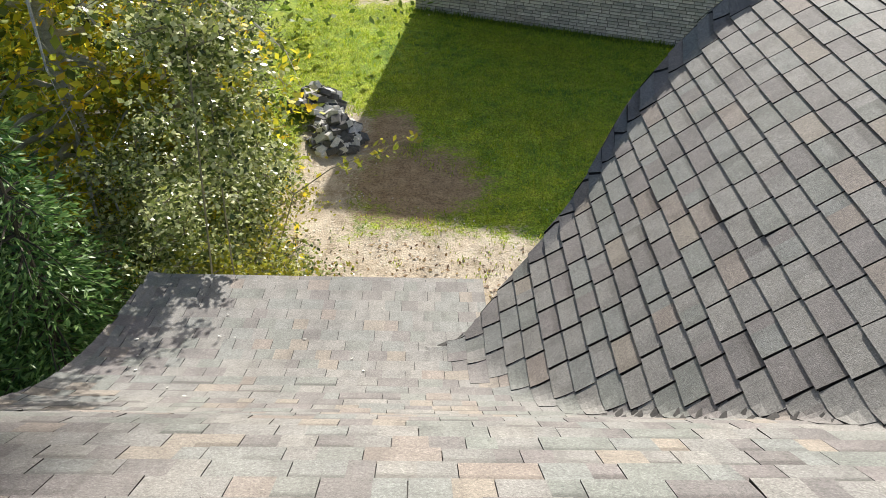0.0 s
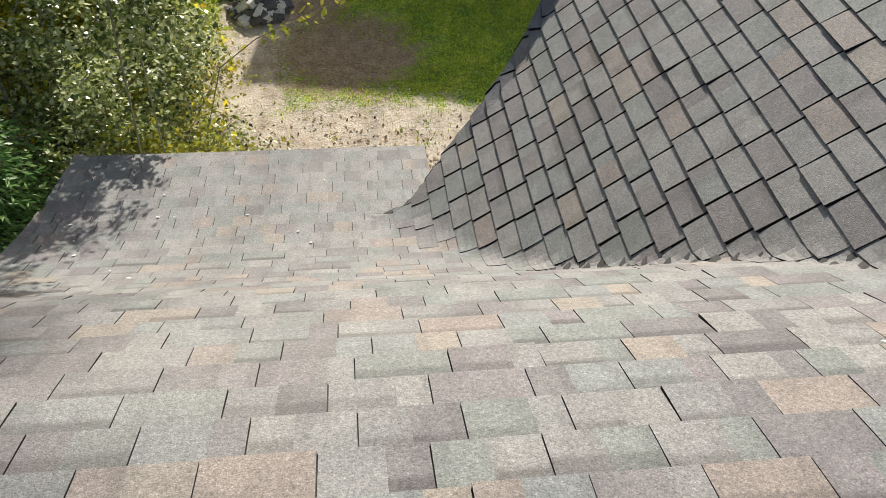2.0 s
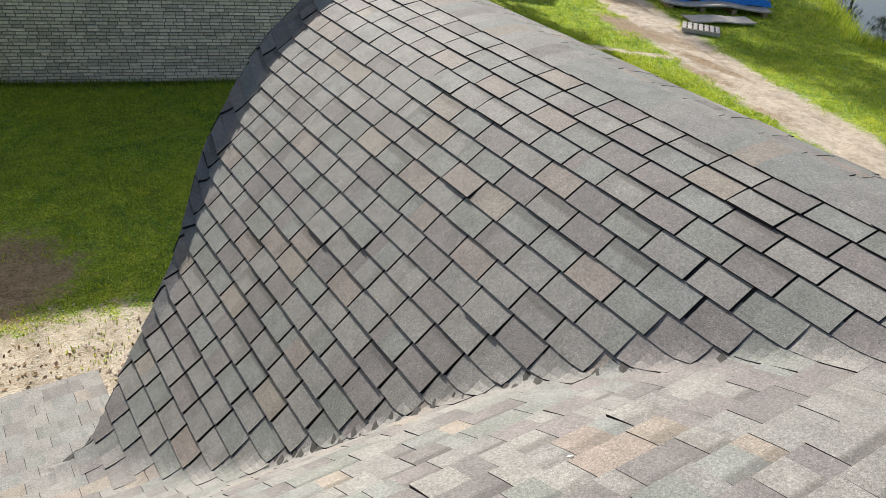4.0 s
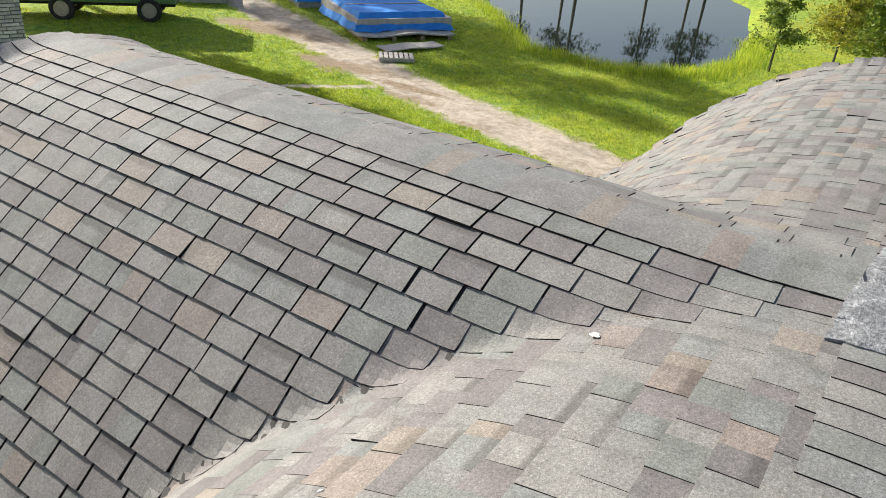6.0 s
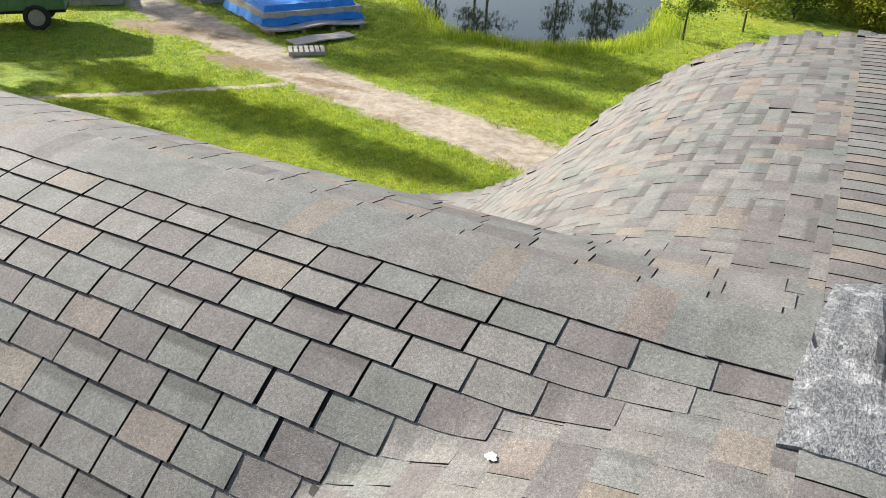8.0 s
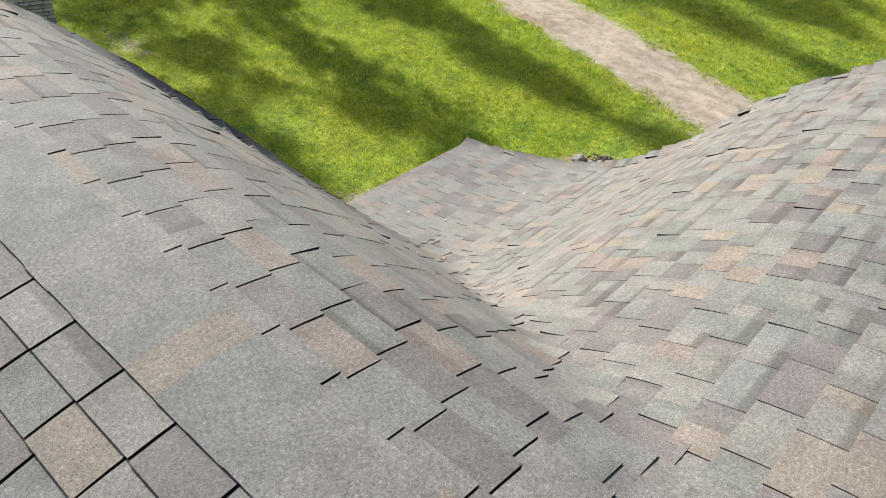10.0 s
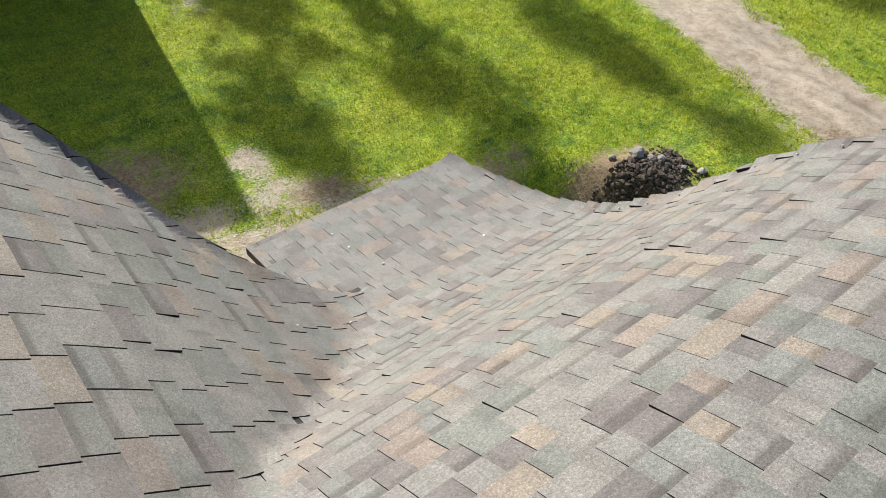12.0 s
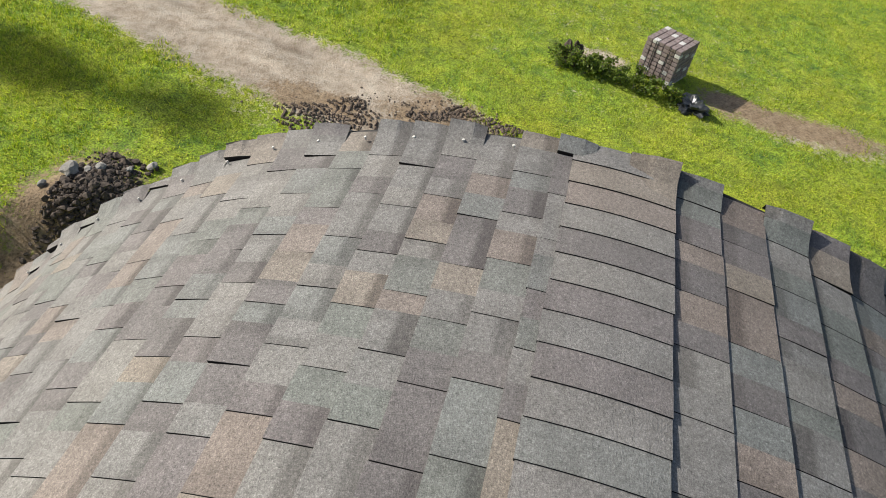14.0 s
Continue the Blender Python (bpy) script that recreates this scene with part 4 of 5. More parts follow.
for i, (x, y, h) in enumerate(((30.27, 5.62, 3.0), (33.23, 3.91, 2.9))):
    leafy_plant("fruit_tree", "small young fruit tree on the lawn", "tree", x, y, h, 18, 1.1, 5200, 0.09, GREEN_LEAF if i == 0 else YELLOWGREEN, BARK, 200 + i, "young fruit trees", droop=0.05, radius=0.045, low=0.3)
for i, (x, y, h) in enumerate(((37.22, 2.44, 3.3), (40.76, 0.73, 3.7), (44.12, 3.1, 3.9), (40.09, 4.36, 3.2), (47.34, 1.19, 4.4), (44.53, -2.11, 4.0), (50.55, 4.17, 4.8), (36.76, -0.41, 3.0))):
    leafy_plant("bush", "rounded yellow-green bush by the pond", "shrub", x, y, h, 30, 1.8, 9000, 0.14, YELLOWGREEN if i % 2 else GREEN_LEAF, BARK, 220 + i, "bushes by the pond", droop=0.1, radius=0.06, low=0.06, scatter=0.3)

# twig of leaves reaching over the bare soil
twig = thing("branch", -1.38, 7.26, 2.05, "thin leafy branch with yellow-green leaves", "branch")
bm = bmesh.new()
tw = [(0, 0, -0.25), (0.4, 0.15, 0.0), (0.95, 0.3, 0.18), (1.35, 0.42, 0.30)]
tube(bm, tw, [0.007, 0.006, 0.004, 0.002], 5)
tube(bm, [(-0.5, 0.1, -2.1), (-0.3, 0.1, -1.2), (0, 0, -0.25)], [0.009, 0.008, 0.007], 5)
part("stem", bm, SAPLING, twig)
tp = np.array([np.array(tw[1]) * (1 - t) + np.array(tw[3]) * t for t in rng.uniform(0, 1, 46)]) + rng.normal(size=(46, 3)) * 0.05
quads_object("leaves", leaf_quads(tp, 0.085), 4, YELLOWGREEN, twig)


# ---- grass blades ----
def grass(name, n, area, height, width, seed):
    g = np.random.default_rng(seed)
    x = g.uniform(area[0], area[2], n)
    y = g.uniform(area[1], area[3], n)
    bare = np.maximum(sand_mask(x, y), soil_mask(x, y)) + 0.55 * wob(x, y, 2.9, 3) * g.uniform(0.2, 1, n)
    keep = (bare < 0.45) & (pond_depth(x, y) < -0.2) & ~((x > -1.8) & (x < 7.3) & (y < 4.0))
    x, y = x[keep], y[keep]
    z = ground_z(x, y)
    m = len(x)
    tris = []
    for _ in range(3):
        a = g.uniform(0, 2 * math.pi, m)
        h = height * g.uniform(0.4, 1.25, m)
        ox, oy = g.normal(0, 0.025, m), g.normal(0, 0.025, m)
        lx, ly = g.normal(0, 0.5, m) * h, g.normal(0, 0.5, m) * h
        b = np.stack([x + ox, y + oy, z - 0.004], -1)
        s = np.stack([np.cos(a), np.sin(a), 0 * a], -1) * width
        tris.append(np.stack([b - s, b + s, b + np.stack([lx, ly, h], -1)], 1))
    ob = quads_object(name, np.concatenate(tris), 3, BLADE)
    return tagged(ob, "short uneven lawn grass with bare patches", "grass", kind="stuff")


grass("grass", 70000, (-3.0, 6.0, 16.5, 19.0), 0.06, 0.007, 31)
grass("grass", 60000, (10.0, -8.0, 28.0, 20.0), 0.065, 0.008, 32)
grass("grass", 40000, (15.0, 3.0, 35.0, 30.0), 0.08, 0.012, 33)


# taller weeds along the pond and by the pallet
def weeds(name, spots, n, height, spread, mat, label, seed):
    g = np.random.default_rng(seed)
    pick = g.integers(0, len(spots), n)
    c = np.array(spots)[pick]
    x, y = c[:, 0] + g.normal(0, spread, n), c[:, 1] + g.normal(0, spread, n)
    z = ground_z(x, y)
    h = height * g.uniform(0.35, 1.2, n)
    a = g.uniform(0, 2 * math.pi, n)
    s = np.stack([np.cos(a), np.sin(a), 0 * a], -1) * 0.02
    b = np.stack([x, y, z - 0.01], -1)
    q = np.stack([b - s * 0.6, b + s * 0.6, b + np.stack([g.normal(0, 0.2, n) * h, g.normal(0, 0.2, n) * h, h], -1)], 1)
    return tagged(quads_object(name, q, 3, mat), label, "weeds", kind="stuff")


shore = [((1 - t) * a[0] + t * b[0] - 0.6, (1 - t) * a[1] + t * b[1] - 0.5) for a, b in zip(POND[:5] + POND[-1:], POND[1:5] + POND[-1:] + POND[:1]) for t in np.linspace(0, 1, 14)]
weeds("reeds", [(x, y) for x, y in shore], 9000, 0.38, 0.45, BLADE, "tall grass and reeds along the pond edge", 41)
for i, (x, y, h) in enumerate(((18.42, -0.01, 0.38), (18.35, -0.31, 0.34), (18.36, -0.61, 0.36), (18.27, -0.91, 0.32), (18.27, -1.22, 0.38), (18.18, -1.54, 0.32), (18.54, 0.24, 0.32), (18.1, -1.86, 0.26), (18.62, -0.46, 0.30))):
    leafy_plant("weed", "bushy green weed beside the stacked pavers", "weed", x, y, h, 12, 0.26, 620, 0.045, GREEN_LEAF, BARK, 300 + i, "weeds round the stacked pavers", droop=0.05, radius=0.006, low=0.08, scatter=0.30)
weeds("weeds", [(0.83, 9.12), (1.31, 8.94), (-0.78, 9.09), (-0.22, 9.54), (0.93, 8.3)], 170, 0.06, 0.20, BLADE, "sparse weeds on bare ground", 43)
weeds("weeds", [(x, 18.16 - 0.319 * x) for x in np.linspace(-0.15, 8.26, 30)], 2500, 0.15, 0.10, GREEN_LEAF, "grass tufts along the brick wall", 44)


# ---- stacked and loose pavers ----
def paver(name, m, mat, size, parent=None):
    me = bpy.data.meshes.get(f"{mat.name}_{size}") or boxed_mesh(f"{mat.name}_{size}", size, mat)
    ob = new(name, me)
    ob.matrix_world = m
    if parent is not None:
        ob.parent = parent
    return ob


def boxed_mesh(name, size, mat):
    bm = boxed(-size[0] / 2, -size[1] / 2, 0, size[0] / 2, size[1] / 2, size[2])
    bmesh.ops.bevel(bm, geom=list(bm.edges), offset=0.006, segments=1, affect="EDGES")
    me = bpy.data.meshes.new(name)
    bm.to_mesh(me)
    bm.free()
    me.materials.append(mat)
    return me


def heap(cx, cy, n, sx, sy, height, seed):
    r = random.Random(seed)
    for i in range(n):
        a, d = r.uniform(0, 2 * math.pi), math.sqrt(r.random())
        x, y = cx + math.cos(a) * d * sx, cy + math.sin(a) * d * sy
        z = float(ground_z(x, y)) + max(0.0, height * (1 - d) * r.uniform(0.3, 1.0))
        pale = r.random() < 0.5
        size = (0.20, 0.15, 0.10) if r.random() < 0.75 else (0.21, 0.11, 0.11)
        nm = "pale_paver" if pale else "paver"
        ob = paver(nm, pose(x, y, z, r.uniform(-35, 35), r.uniform(-35, 35), r.uniform(0, 180)), PALEPAVER if pale else PAVER, size)
        tagged(ob, "loose pale concrete paver in a heap" if pale else "loose dark grey concrete paver in a heap", "paver", "heap of loose pavers")


heap(-1.42, 11.8, 80, 0.42, 0.58, 0.52, 3)
heap(-1.88, 12.9, 55, 0.5, 0.8, 0.5, 4)


def pallet_stack():
    ob = thing("paver_pallet", 18.94, -1.67, 0.0, "strapped pallet stack of pinkish grey pavers on the lawn", "pallet", turn=-28)
    for k in range(3):
        part("skid", boxed(-0.5, -0.42 + 0.38 * k, 0.0, 0.5, -0.34 + 0.38 * k, 0.10, 0.004), GREYWOOD, ob)
    for k in range(5):
        part("pallet_board", boxed(-0.46 + 0.21 * k, -0.48, 0.10, -0.36 + 0.21 * k, 0.48, 0.125, 0.003), GREYWOOD, ob)
    r = random.Random(2)
    for lz in range(9):
        for i in range(5):
            for j in range(6):
                if 0 < i < 4 and 0 < j < 5 and lz < 8:
                    continue
                b = paver("paver", pose(-0.40 + 0.2 * i + r.uniform(-0.006, 0.006), -0.40 + 0.16 * j + r.uniform(-0.005, 0.005), 0.125 + 0.098 * lz, 0, 0, r.uniform(-2, 2)), PINKPAVER if (lz * 3 + i * 5 + j) % 7 else PALEPAVER, (0.178, 0.138, 0.080))
                b.parent = ob
    for y in (-0.2, 0.2):
        part("strap", boxed(-0.512, y - 0.01, 0.12, -0.506, y + 0.01, 1.0), BLACKFILM, ob, "dark packing strap")
    for x in (-0.25, 0.2):
        part("strap", boxed(x - 0.01, 0.487, 0.12, x + 0.01, 0.493, 1.0), BLACKFILM, ob, "dark packing strap")
    ob.scale = (0.74, 0.74, 0.78)
    return ob


pallet_stack()


def crumple(name, x, y, size, seed, mat, label, category):
    z = float(ground_z(x, y))
    bm = lump(bmesh.new(), (0, 0, size[2] * 0.35), size, seed, 0.9, 4)
    ob = part(name, bm, mat)
    ob.matrix_world = Matrix.Translation((x, y, z))
    return tagged(ob, label, category)


crumple("plastic_sheet", 18.05, -2.3, (0.26, 0.22, 0.13), 3, BLACKFILM, "crumpled dark plastic sheet on the grass", "sheet")
crumple("boulder", 18.64, 0.04, (0.16, 0.15, 0.22), 5, CLOD, "dark boulder among green weeds", "stone")

# ---- earth heap and stones behind the far gable ----
r = random.Random(9)
bm = bmesh.new()
for i in range(2100):
    if i % 4:
        x, y = 11.82 + 0.44 * max(min(r.gauss(0, 1), 1.9), -1.9), 5.40 + 0.22 * max(min(r.gauss(0, 1), 1.9), -1.9)
    else:
        x, y = 9.85 + 0.22 * max(min(r.gauss(0, 1), 1.8), -1.8), 6.02 + 0.16 * max(min(r.gauss(0, 1), 1.8), -1.8)
    s = r.uniform(0.010, 0.036) * (1 if r.random() < 0.88 else 2.0)
    lump(bm, (x, y, float(ground_z(x, y)) + s * 0.3), (s, s * r.uniform(0.7, 1.2), s * 0.7), i, 0.6, 1)
tagged(part("earth_clods", bm, CLOD), "dug dark earth clods beside the house", "earth", kind="stuff")
for i, (x, y, s) in enumerate(((12.1, 5.79, 0.13), (12.3, 5.5, 0.08), (12.2, 5.62, 0.06), (11.8, 6.0, 0.06), (12.66, 5.0, 0.08), (9.82, 6.31, 0.07), (9.98, 6.09, 0.06), (12.44, 5.2, 0.06), (10.05, 5.95, 0.05))):
    ob = part("stone", lump(bmesh.new(), (0, 0, s * 0.5), (s, s * 0.8, s * 0.6), i + 3, 0.4, 2), STONE)
    ob.matrix_world = Matrix.Translation((x, y, float(ground_z(x, y))))
    tagged(ob, "pale grey field stone on dug earth", "stone", "stones on dug earth")
bm = bmesh.new()
for (ax, ay), (bx, by), wide, n in (((15.35, 2.70), (14.35, 3.80), 0.34, 17), ((15.62, 2.95), (14.75, 4.05), 0.20, 12), ((16.05, 1.85), (15.75, 0.55), 0.26, 17), ((15.50, 2.35), (15.95, 1.60), 0.16, 9)):
    dx, dy = bx - ax, by - ay
    ln = math.hypot(dx, dy)
    dx, dy = dx / ln, dy / ln
    for i in range(n):
        for sgn in (-1, 1):
            along, turn = ln * (i + 0.5) / n + r.gauss(0, 0.015), sgn * r.uniform(0.75, 1.1)
            ux, uy = dx * math.cos(turn) - dy * math.sin(turn), dx * math.sin(turn) + dy * math.cos(turn)
            for k in range(7):
                e = wide * (0.12 + 0.88 * k / 6)
                x, y = ax + dx * along + ux * e + r.gauss(0, 0.008), ay + dy * along + uy * e + r.gauss(0, 0.008)
                w = r.uniform(0.022, 0.040)
                if r.random() < 0.88:
                    lump(bm, (x, y, float(ground_z(x, y)) + 0.004), (w, w * r.uniform(0.7, 1.0), w * 0.75), i * 31 + k, 0.6, 1)
for i in range(320):
    a, c = r.gauss(0, 0.8), r.choice((-0.35, 0.35)) + r.gauss(0, 0.2)
    x, y = 15.30 + 0.45 * a + 0.89 * c, 2.50 - 0.89 * a + 0.45 * c
    w = r.uniform(0.008, 0.026)
    lump(bm, (x, y, float(ground_z(x, y)) + w * 0.1), (w * r.uniform(1.0, 1.8), w * r.uniform(0.6, 1.0), w * 0.6), i, 0.6, 1)
tagged(part("mud_clods", bm, MUD), "churned brown mud beside the wheel ruts", "mud", kind="stuff")

# ---- tarpaulin stacks, boards and wagon by the track ----
def tarp_stack(x, y, turn, lx, ly, h, seed, label):
    ob = thing("tarp_stack", x, y, 0.0, label, "stack", "stacks under blue tarpaulin", turn)
    part("timber", boxed(-lx / 2 + 0.1, -ly / 2 + 0.1, 0.0, lx / 2 - 0.1, ly / 2 - 0.1, h - 0.05), GREYWOOD, ob)
    nx, ny = 26, 22
    vs, fs = [], []
    for j in range(ny):
        for i in range(nx):
            u, v = (i / (nx - 1)) * 2 - 1, (j / (ny - 1)) * 2 - 1
            ex, ey = max(abs(u) - 0.86, 0) / 0.14, max(abs(v) - 0.86, 0) / 0.14
            e = max(ex, ey)
            px, py = u * lx / 2 * (1 + 0.02 * e), v * ly / 2 * (1 + 0.02 * e)
            z = h * (1 - 0.85 * e) + 0.05 * noise.noise(Vector((u * 4, v * 4, seed))) * (1 + e) + 0.10 * h * (1 - v)
            px += 0.05 * noise.noise(Vector((u * 7, v * 7, seed + 4))) * e
            vs.append((px, py, max(z, 0.02)))
    for j in range(ny - 1):
        for i in range(nx - 1):
            a = j * nx + i
            fs.append((a, a + 1, a + nx + 1, a + nx))
    cover = mesh_object("tarpaulin", vs, fs, BLUE, ob, "wrinkled blue tarpaulin")
    cover.modifiers.new("thick", "SOLIDIFY").thickness = 0.012
    for k in range(3):
        part("batten", boxed(-lx / 2 + 0.4, -ly / 4 + k * ly / 4 - 0.04, h + 0.06, lx / 2 - 0.4, -ly / 4 + k * ly / 4 + 0.04, h + 0.10, 0.004), GREYWOOD, ob)
    return ob


tarp_stack(25.09, 19.71, -31, 4.1, 4.8, 0.74, 1, "long low stack under a wrinkled blue tarpaulin")
tarp_stack(26.97, 24.54, -31, 3.6, 3.4, 0.8, 2, "second stack under a blue tarpaulin by the track")
tarp_stack(22.72, 28.2, -43, 2.6, 2.4, 0.8, 3, "distant stack under blue tarpaulin beside the wagon")
tarp_stack(13.72, 32.48, -43, 2.6, 2.4, 0.8, 4, "distant stack under blue tarpaulin behind the wagon")


def board_sheet(x, y, z, turn, lx, ly, label, sag=0.05, seed=0, thick=0.05):
    nx, ny = 14, 5
    vs = []
    for zz in (thick, 0.0):
        for j in range(ny):
            for i in range(nx):
                u, v = i / (nx - 1) - 0.5, j / (ny - 1) - 0.5
                vs.append((u * lx, v * ly, zz + sag * math.sin(u * 9 + seed) * 0.5 + sag * 0.6))
    n = nx * ny
    fs = []
    for j in range(ny - 1):
        for i in range(nx - 1):
            a = j * nx + i
            fs += [(a, a + 1, a + nx + 1, a + nx), (n + a, n + a + nx, n + a + nx + 1, n + a + 1)]
    for i in range(nx - 1):
        a, b = i, (ny - 1) * nx + i
        fs += [(a, n + a, n + a + 1, a + 1), (b + 1, n + b + 1, n + b, b)]
    for j in range(ny - 1):
        a, b = j * nx, j * nx + nx - 1
        fs += [(a + nx, n + a + nx, n + a, a), (b, n + b, n + b + nx, b + nx)]
    ob = mesh_object("board", vs, fs, GREYWOOD)
    ob.matrix_world = pose(x, y, z, 0, 0, turn)
    return tagged(ob, label, "board", "boards by the tarpaulin stack")


board_sheet(23.58, 17.56, 0.16, -31, 3.9, 0.9, "wide pale warped board beside the tarpaulin stack", 0.10, 1)
board_sheet(22.49, 16.43, 0.06, -22, 2.4, 0.8, "pale sheet board lying on the grass", 0.04, 2, 0.04)
for k in range(4):
    bl = part("bearer", boxed(-0.08, -0.42, 0, 0.08, 0.42, 0.2, 0.01), WOOD)
    bl.matrix_world = pose(22.13 + 0.98 * k, 18.42 - 0.59 * k, -0.02, 0, 0, -31)
    tagged(bl, "rough timber bearer under the wide board", "timber", "bearers under the board")


def small_pallet(x, y, turn):
    ob = thing("pallet", x, y, 0.0, "small grey wooden pallet lying on the grass", "pallet", turn=turn)
    for k in range(3):
        part("skid", boxed(-0.6, -0.4 + 0.36 * k, 0, 0.6, -0.32 + 0.36 * k, 0.11, 0.004), GREYWOOD, ob)
    for k in range(7):
        part("slat", boxed(-0.6 + 0.175 * k, -0.42, 0.11, -0.48 + 0.175 * k, 0.42, 0.135, 0.003), GREYWOOD, ob)


small_pallet(20.91, 15.85, -50)


def wagon():
    ob = thing("wagon", 16.97, 26.28, 0.0, "old green site wagon on rubber tyres", "wagon", turn=-43)
    body = part("body", boxed(-3.8, 0.0, 0.68, 2.45, 2.2, 2.9, 0.03), GREEN_PAINT, ob)
    for k in range(11):
        part("panel", boxed(-3.75 + 0.56 * k, -0.03, 0.76, -3.27 + 0.56 * k, 0.0, 2.8, 0.008), GREEN_PAINT, body)
    part("roof", boxed(-3.9, -0.1, 2.9, 2.55, 2.3, 2.98, 0.02), METAL, ob)
    part("chassis", boxed(-3.7, 0.35, 0.52, 2.4, 2.0, 0.68, 0.01), RUBBER, ob)
    for x in (-1.5, 1.5):
        for y in (0.05, 1.9):
            wheel = part("wheel", tube(bmesh.new(), [(x, y - 0.12, 0.44), (x, y + 0.12, 0.44)], [0.27, 0.27], 18), METAL, ob)
            tyre = bmesh.new()
            seg, ring = 26, 8
            vs = [[tyre.verts.new((x + (0.36 + 0.09 * math.cos(b)) * math.cos(a), y + 0.13 * math.sin(b), 0.45 + (0.36 + 0.09 * math.cos(b)) * math.sin(a))) for b in np.linspace(0, 2 * math.pi, ring, endpoint=False)] for a in np.linspace(0, 2 * math.pi, seg, endpoint=False)]
            for i in range(seg):
                for j in range(ring):
                    tyre.faces.new((vs[i][j], vs[i][(j + 1) % ring], vs[(i + 1) % seg][(j + 1) % ring], vs[(i + 1) % seg][j]))
            part("tyre", tyre, RUBBER, wheel, "worn grey rubber tyre")
    return ob


wagon()

# ---- fallen chips and leaves on the roof ----
CHIPS = [(-1.27, 4.02), (-1.26, 3.75), (-1.16, 3.74), (-0.72, 3.73), (1.26, 1.25), (2.25, 0.90), (-0.25, 4.13), (-0.40, 3.50), (-0.32, 3.34), (-1.76, 3.70), (-1.68, 3.50), (-1.35, 3.06), (-1.21, 2.92),
         (-1.62, 3.31), (6.03, 4.26), (6.03, 4.04), (6.78, 3.45), (5.52, 3.23), (5.14, 3.16), (6.09, 3.70)]
for i, (x, y) in enumerate(CHIPS):
    p = skin(np.array([x]), np.array([y]), np.array([0.0125]))[0]
    s = 0.022 if i == 5 else rnd.uniform(0.008, 0.014)
    ob = part("wood_chip", lump(bmesh.new(), (0, 0, 0), (s, s * rnd.uniform(0.5, 0.8), 0.0025), i, 0.5, 2), CHIP)
    slope = math.degrees(math.atan2(float(roof_z(x, y + 0.02) - roof_z(x, y - 0.02)), 0.04))
    ob.matrix_world = Matrix.Translation(p) @ pose(0, 0, 0, slope, 0, 0) @ pose(0, 0, 0, 0, 0, rnd.uniform(0, 180))
    tagged(ob, "small pale chip lying on the shingles", "chip", "chips on the roof")


# ---- litter on the sandy strip ----
def litter(n, area, size, mat, label, seed):
    g = np.random.default_rng(seed)
    x, y = g.uniform(area[0], area[2], n * 3), g.uniform(area[1], area[3], n * 3)
    keep = (sand_mask(x, y) + 0.5 * wob(x, y, 3.3, 2) > 0.45)
    x, y = x[keep][:n], y[keep][:n]
    c = np.stack([x, y, ground_z(x, y) + 0.012], -1)
    tagged(quads_object("leaf_litter", leaf_quads(c, size, 0.5, 0.8), 4, mat), label, "leaf litter", kind="stuff")


litter(480, (-2.24, 7.54, 3.26, 8.83), 0.055, DRY_LEAF, "dry brown fallen leaves on pale sand", 51)
litter(500, (-2.16, 5.58, 3.21, 12.63), 0.035, CHIP, "pale wood chips and grit on the sand", 52)
litter(380, (6.51, 6.96, 8.72, 9.59), 0.026, CHIP, "pale chips and clods on bare ground by the wall", 53)
weeds("weeds", [(rnd.uniform(-2.1, 2.6), rnd.uniform(6.9, 9.4)) for _ in range(26)], 480, 0.05, 0.07, BLADE, "small grass tufts growing through pale sand", 45)

# nail heads along the far gable edge
for k in range(16):
    y = 0.40 + 0.175 * k
    p = skin(np.array([float(gable(y, 1)) - 0.08]), np.array([y]), np.array([0.024]))[0]
    ob = part("nail", tube(bmesh.new(), [(0, 0, -0.012), (0, 0, 0.0), (0, 0, 0.002)], [0.0025, 0.006, 0.005], 8), CHIP)
    slope = math.degrees(math.atan2(float(roof_z(7.2, y + 0.02) - roof_z(7.2, y - 0.02)), 0.04))
    ob.matrix_world = Matrix.Translation(p) @ pose(0, 0, 0, slope, 0, 0)
    tagged(ob, "pale nail head in the edge shingles", "nail", "nails along the gable edge")


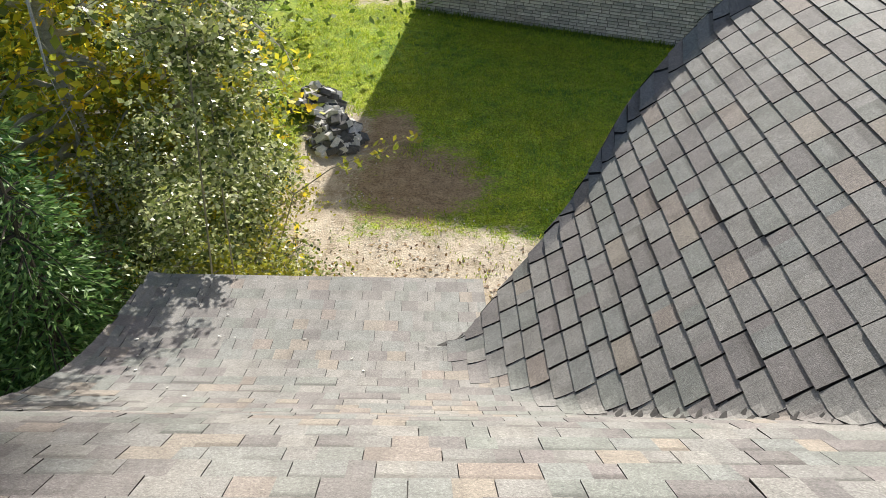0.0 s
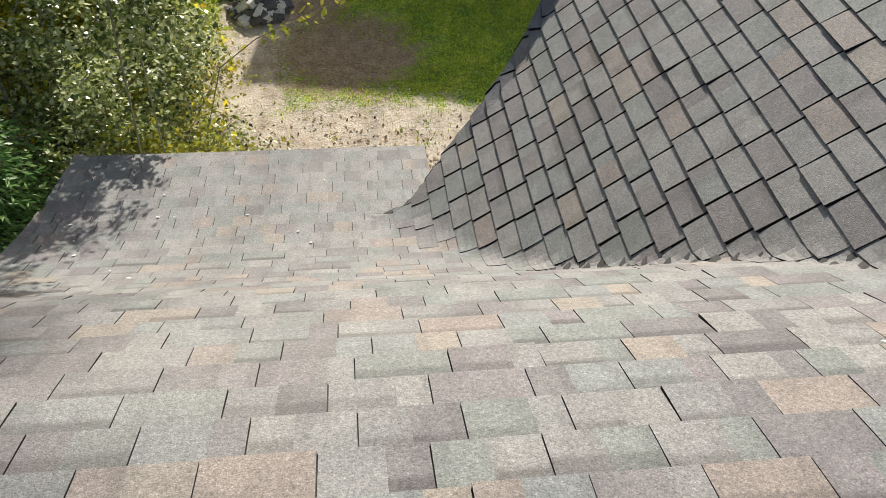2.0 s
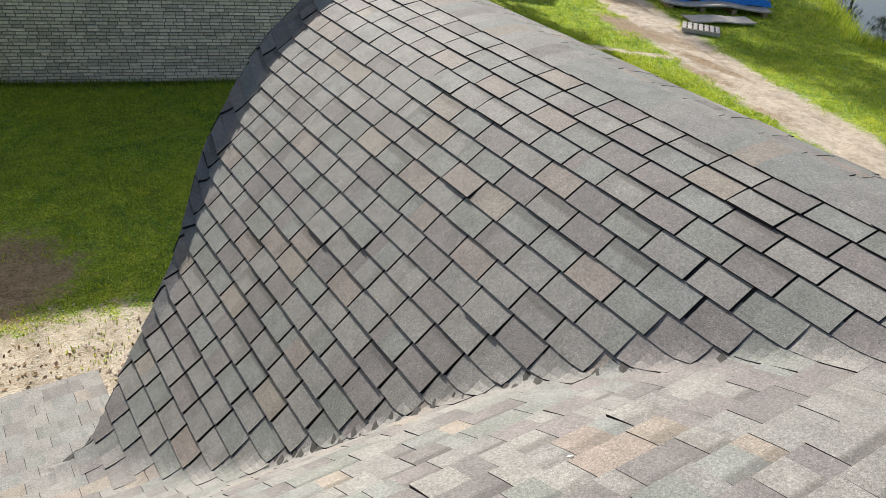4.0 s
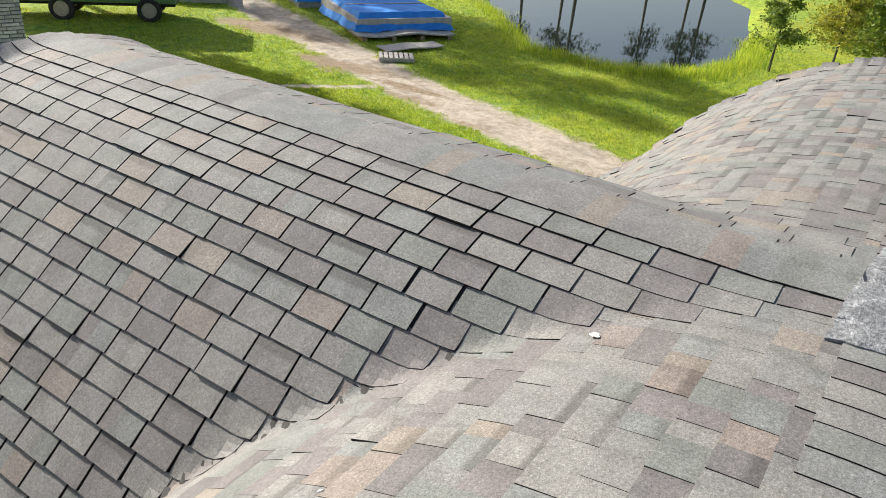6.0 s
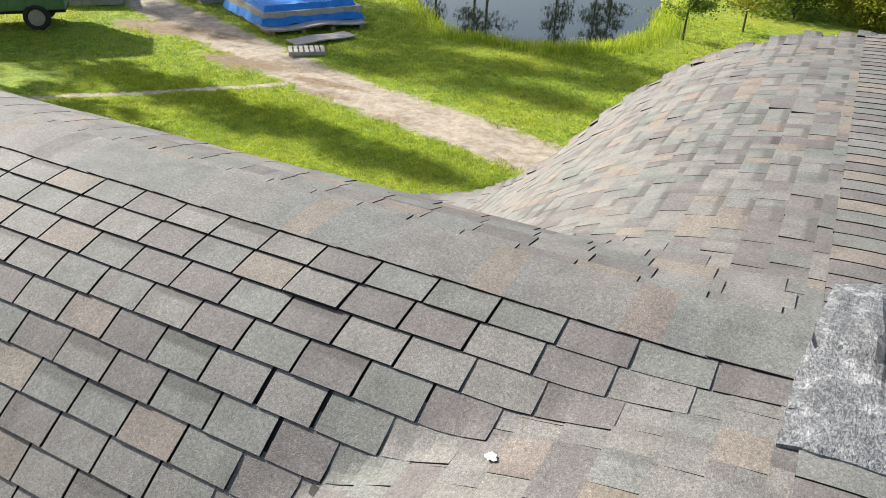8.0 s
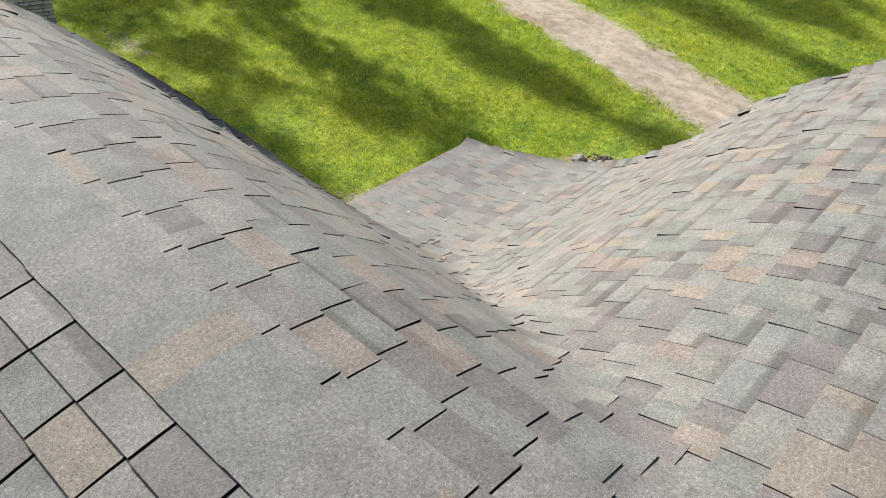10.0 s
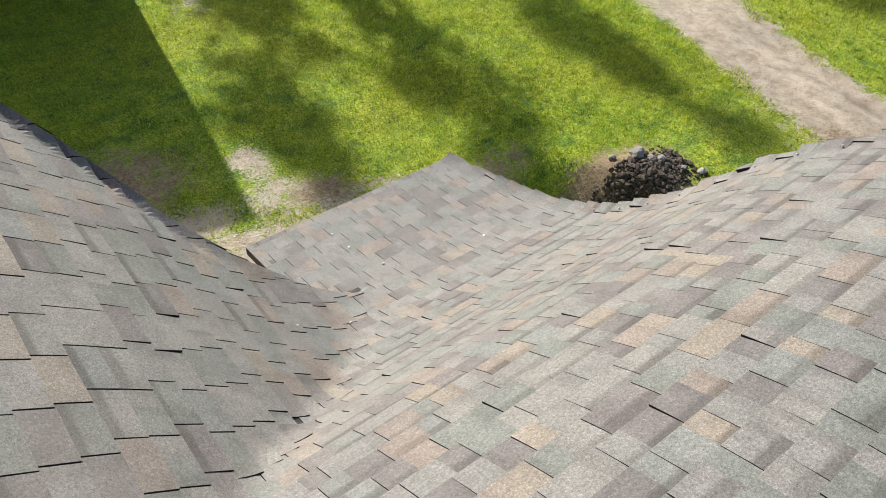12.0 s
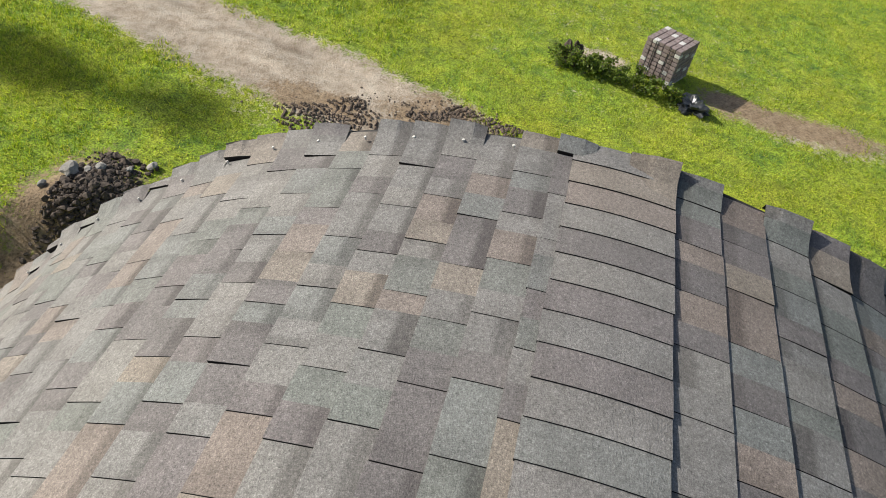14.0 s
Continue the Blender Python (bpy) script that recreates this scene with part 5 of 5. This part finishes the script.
# ---- shingles, last ----
def build_shingles():
    # the stretch of each slope that lies nearest to the middle of the ridge
    anchor = {("main", 1): (2.2, 0.9), ("main", -1): (5.6, -0.1), ("wing", -1): (2.4, 1.6), ("wing", 1): (3.9, 1.6)}
    for (kind, side), (ax, ay) in anchor.items():
        deck = back_deck if (kind, side) == ("main", -1) else wing_deck if kind == "wing" else front_deck
        tabs = tabs_of(kind, side)
        if (kind, side) == ("main", 1):
            near = sorted(range(len(tabs)), key=lambda i: min(math.hypot(tabs[i][5][0] - 0.9, tabs[i][5][1] - 0.8), math.hypot(tabs[i][5][0] - 5.6, tabs[i][5][1] - 0.8)))[:300]
        else:
            near = sorted(range(len(tabs)), key=lambda i: math.hypot(tabs[i][5][0] - ax, tabs[i][5][1] - ay))[:300]
        near = set(near)
        V, F, E, T = [], [], [], []
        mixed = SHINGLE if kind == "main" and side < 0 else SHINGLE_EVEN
        for i, (c, u0, u1, s0, s1, mid) in enumerate(tabs):
            v, f, e, tn = tab_pieces(kind, side, u0, u1, s0, s1, i * 7 + 13)
            if i in near:
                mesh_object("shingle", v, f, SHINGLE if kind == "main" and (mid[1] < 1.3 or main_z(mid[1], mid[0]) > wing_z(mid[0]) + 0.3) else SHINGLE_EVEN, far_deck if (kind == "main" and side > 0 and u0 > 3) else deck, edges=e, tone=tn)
            else:
                n = len(V)
                V += v
                F += [tuple(n + k for k in q) for q in f]
                E += e
                T += tn
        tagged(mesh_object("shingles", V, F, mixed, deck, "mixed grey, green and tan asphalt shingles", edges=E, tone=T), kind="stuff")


def cap_piece(along, u0, u1, half, mid, seed, toward, far=None):
    """One ridge cap bent over the ridge; its raised end lies towards -1 or +1 of its run."""
    r = random.Random(seed)
    w = np.linspace(mid - half, mid + (far or half), 7) + (r.random() - 0.5) * 0.006
    us = np.linspace(u0, u1, 3)
    hi, lo = 0.0152 + r.random() * 0.0015, 0.0115
    lifts = np.linspace(hi, lo, 3) if toward < 0 else np.linspace(lo, hi, 3)
    U, Wd = np.meshgrid(us, w)
    L = np.ones((7, 1)) * lifts[None, :]
    X, Y = (U, Wd) if along == "x" else (Wd, U)
    top = skin(X, Y, L, along == "y").reshape(-1, 3)
    low = skin(X, Y, np.full_like(X, 0.003), along == "y").reshape(-1, 3)
    rim = [0, 1, 2] + [2 + 3 * k for k in range(1, 7)] + [19, 18] + [3 * k for k in range(5, 0, -1)]
    faces = []
    for j in range(6):
        for i in range(2):
            a = j * 3 + i
            faces.append((a, a + 1, a + 4, a + 3))
    m = len(rim)
    faces += [(rim[k], 21 + k, 21 + (k + 1) % m, rim[(k + 1) % m]) for k in range(m)]
    if along != "x":
        faces = [f[::-1] for f in faces]
    return list(top) + [low[i] for i in rim], faces


def build_caps():
    x, k = X_NEAR - 0.045, 0
    while x < X_FAR - 0.05:
        v, f = cap_piece("x", max(x, X_NEAR), min(x + 0.129, X_FAR), 0.185, RIDGE_Y - 0.01, k, -1, 0.175)
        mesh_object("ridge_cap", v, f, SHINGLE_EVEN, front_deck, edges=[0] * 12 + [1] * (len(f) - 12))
        x, k = x + 0.122, k + 1
    y = 0.21
    while y < RAKE_Y[0] - 0.02:
        v, f = cap_piece("y", y, min(y + 0.138, RAKE_Y[0]), 0.188, WING_X, k, 1, 0.110)
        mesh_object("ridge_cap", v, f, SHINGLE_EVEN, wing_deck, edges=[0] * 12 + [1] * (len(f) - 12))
        y, k = y + 0.13, k + 1


build_shingles()
build_caps()
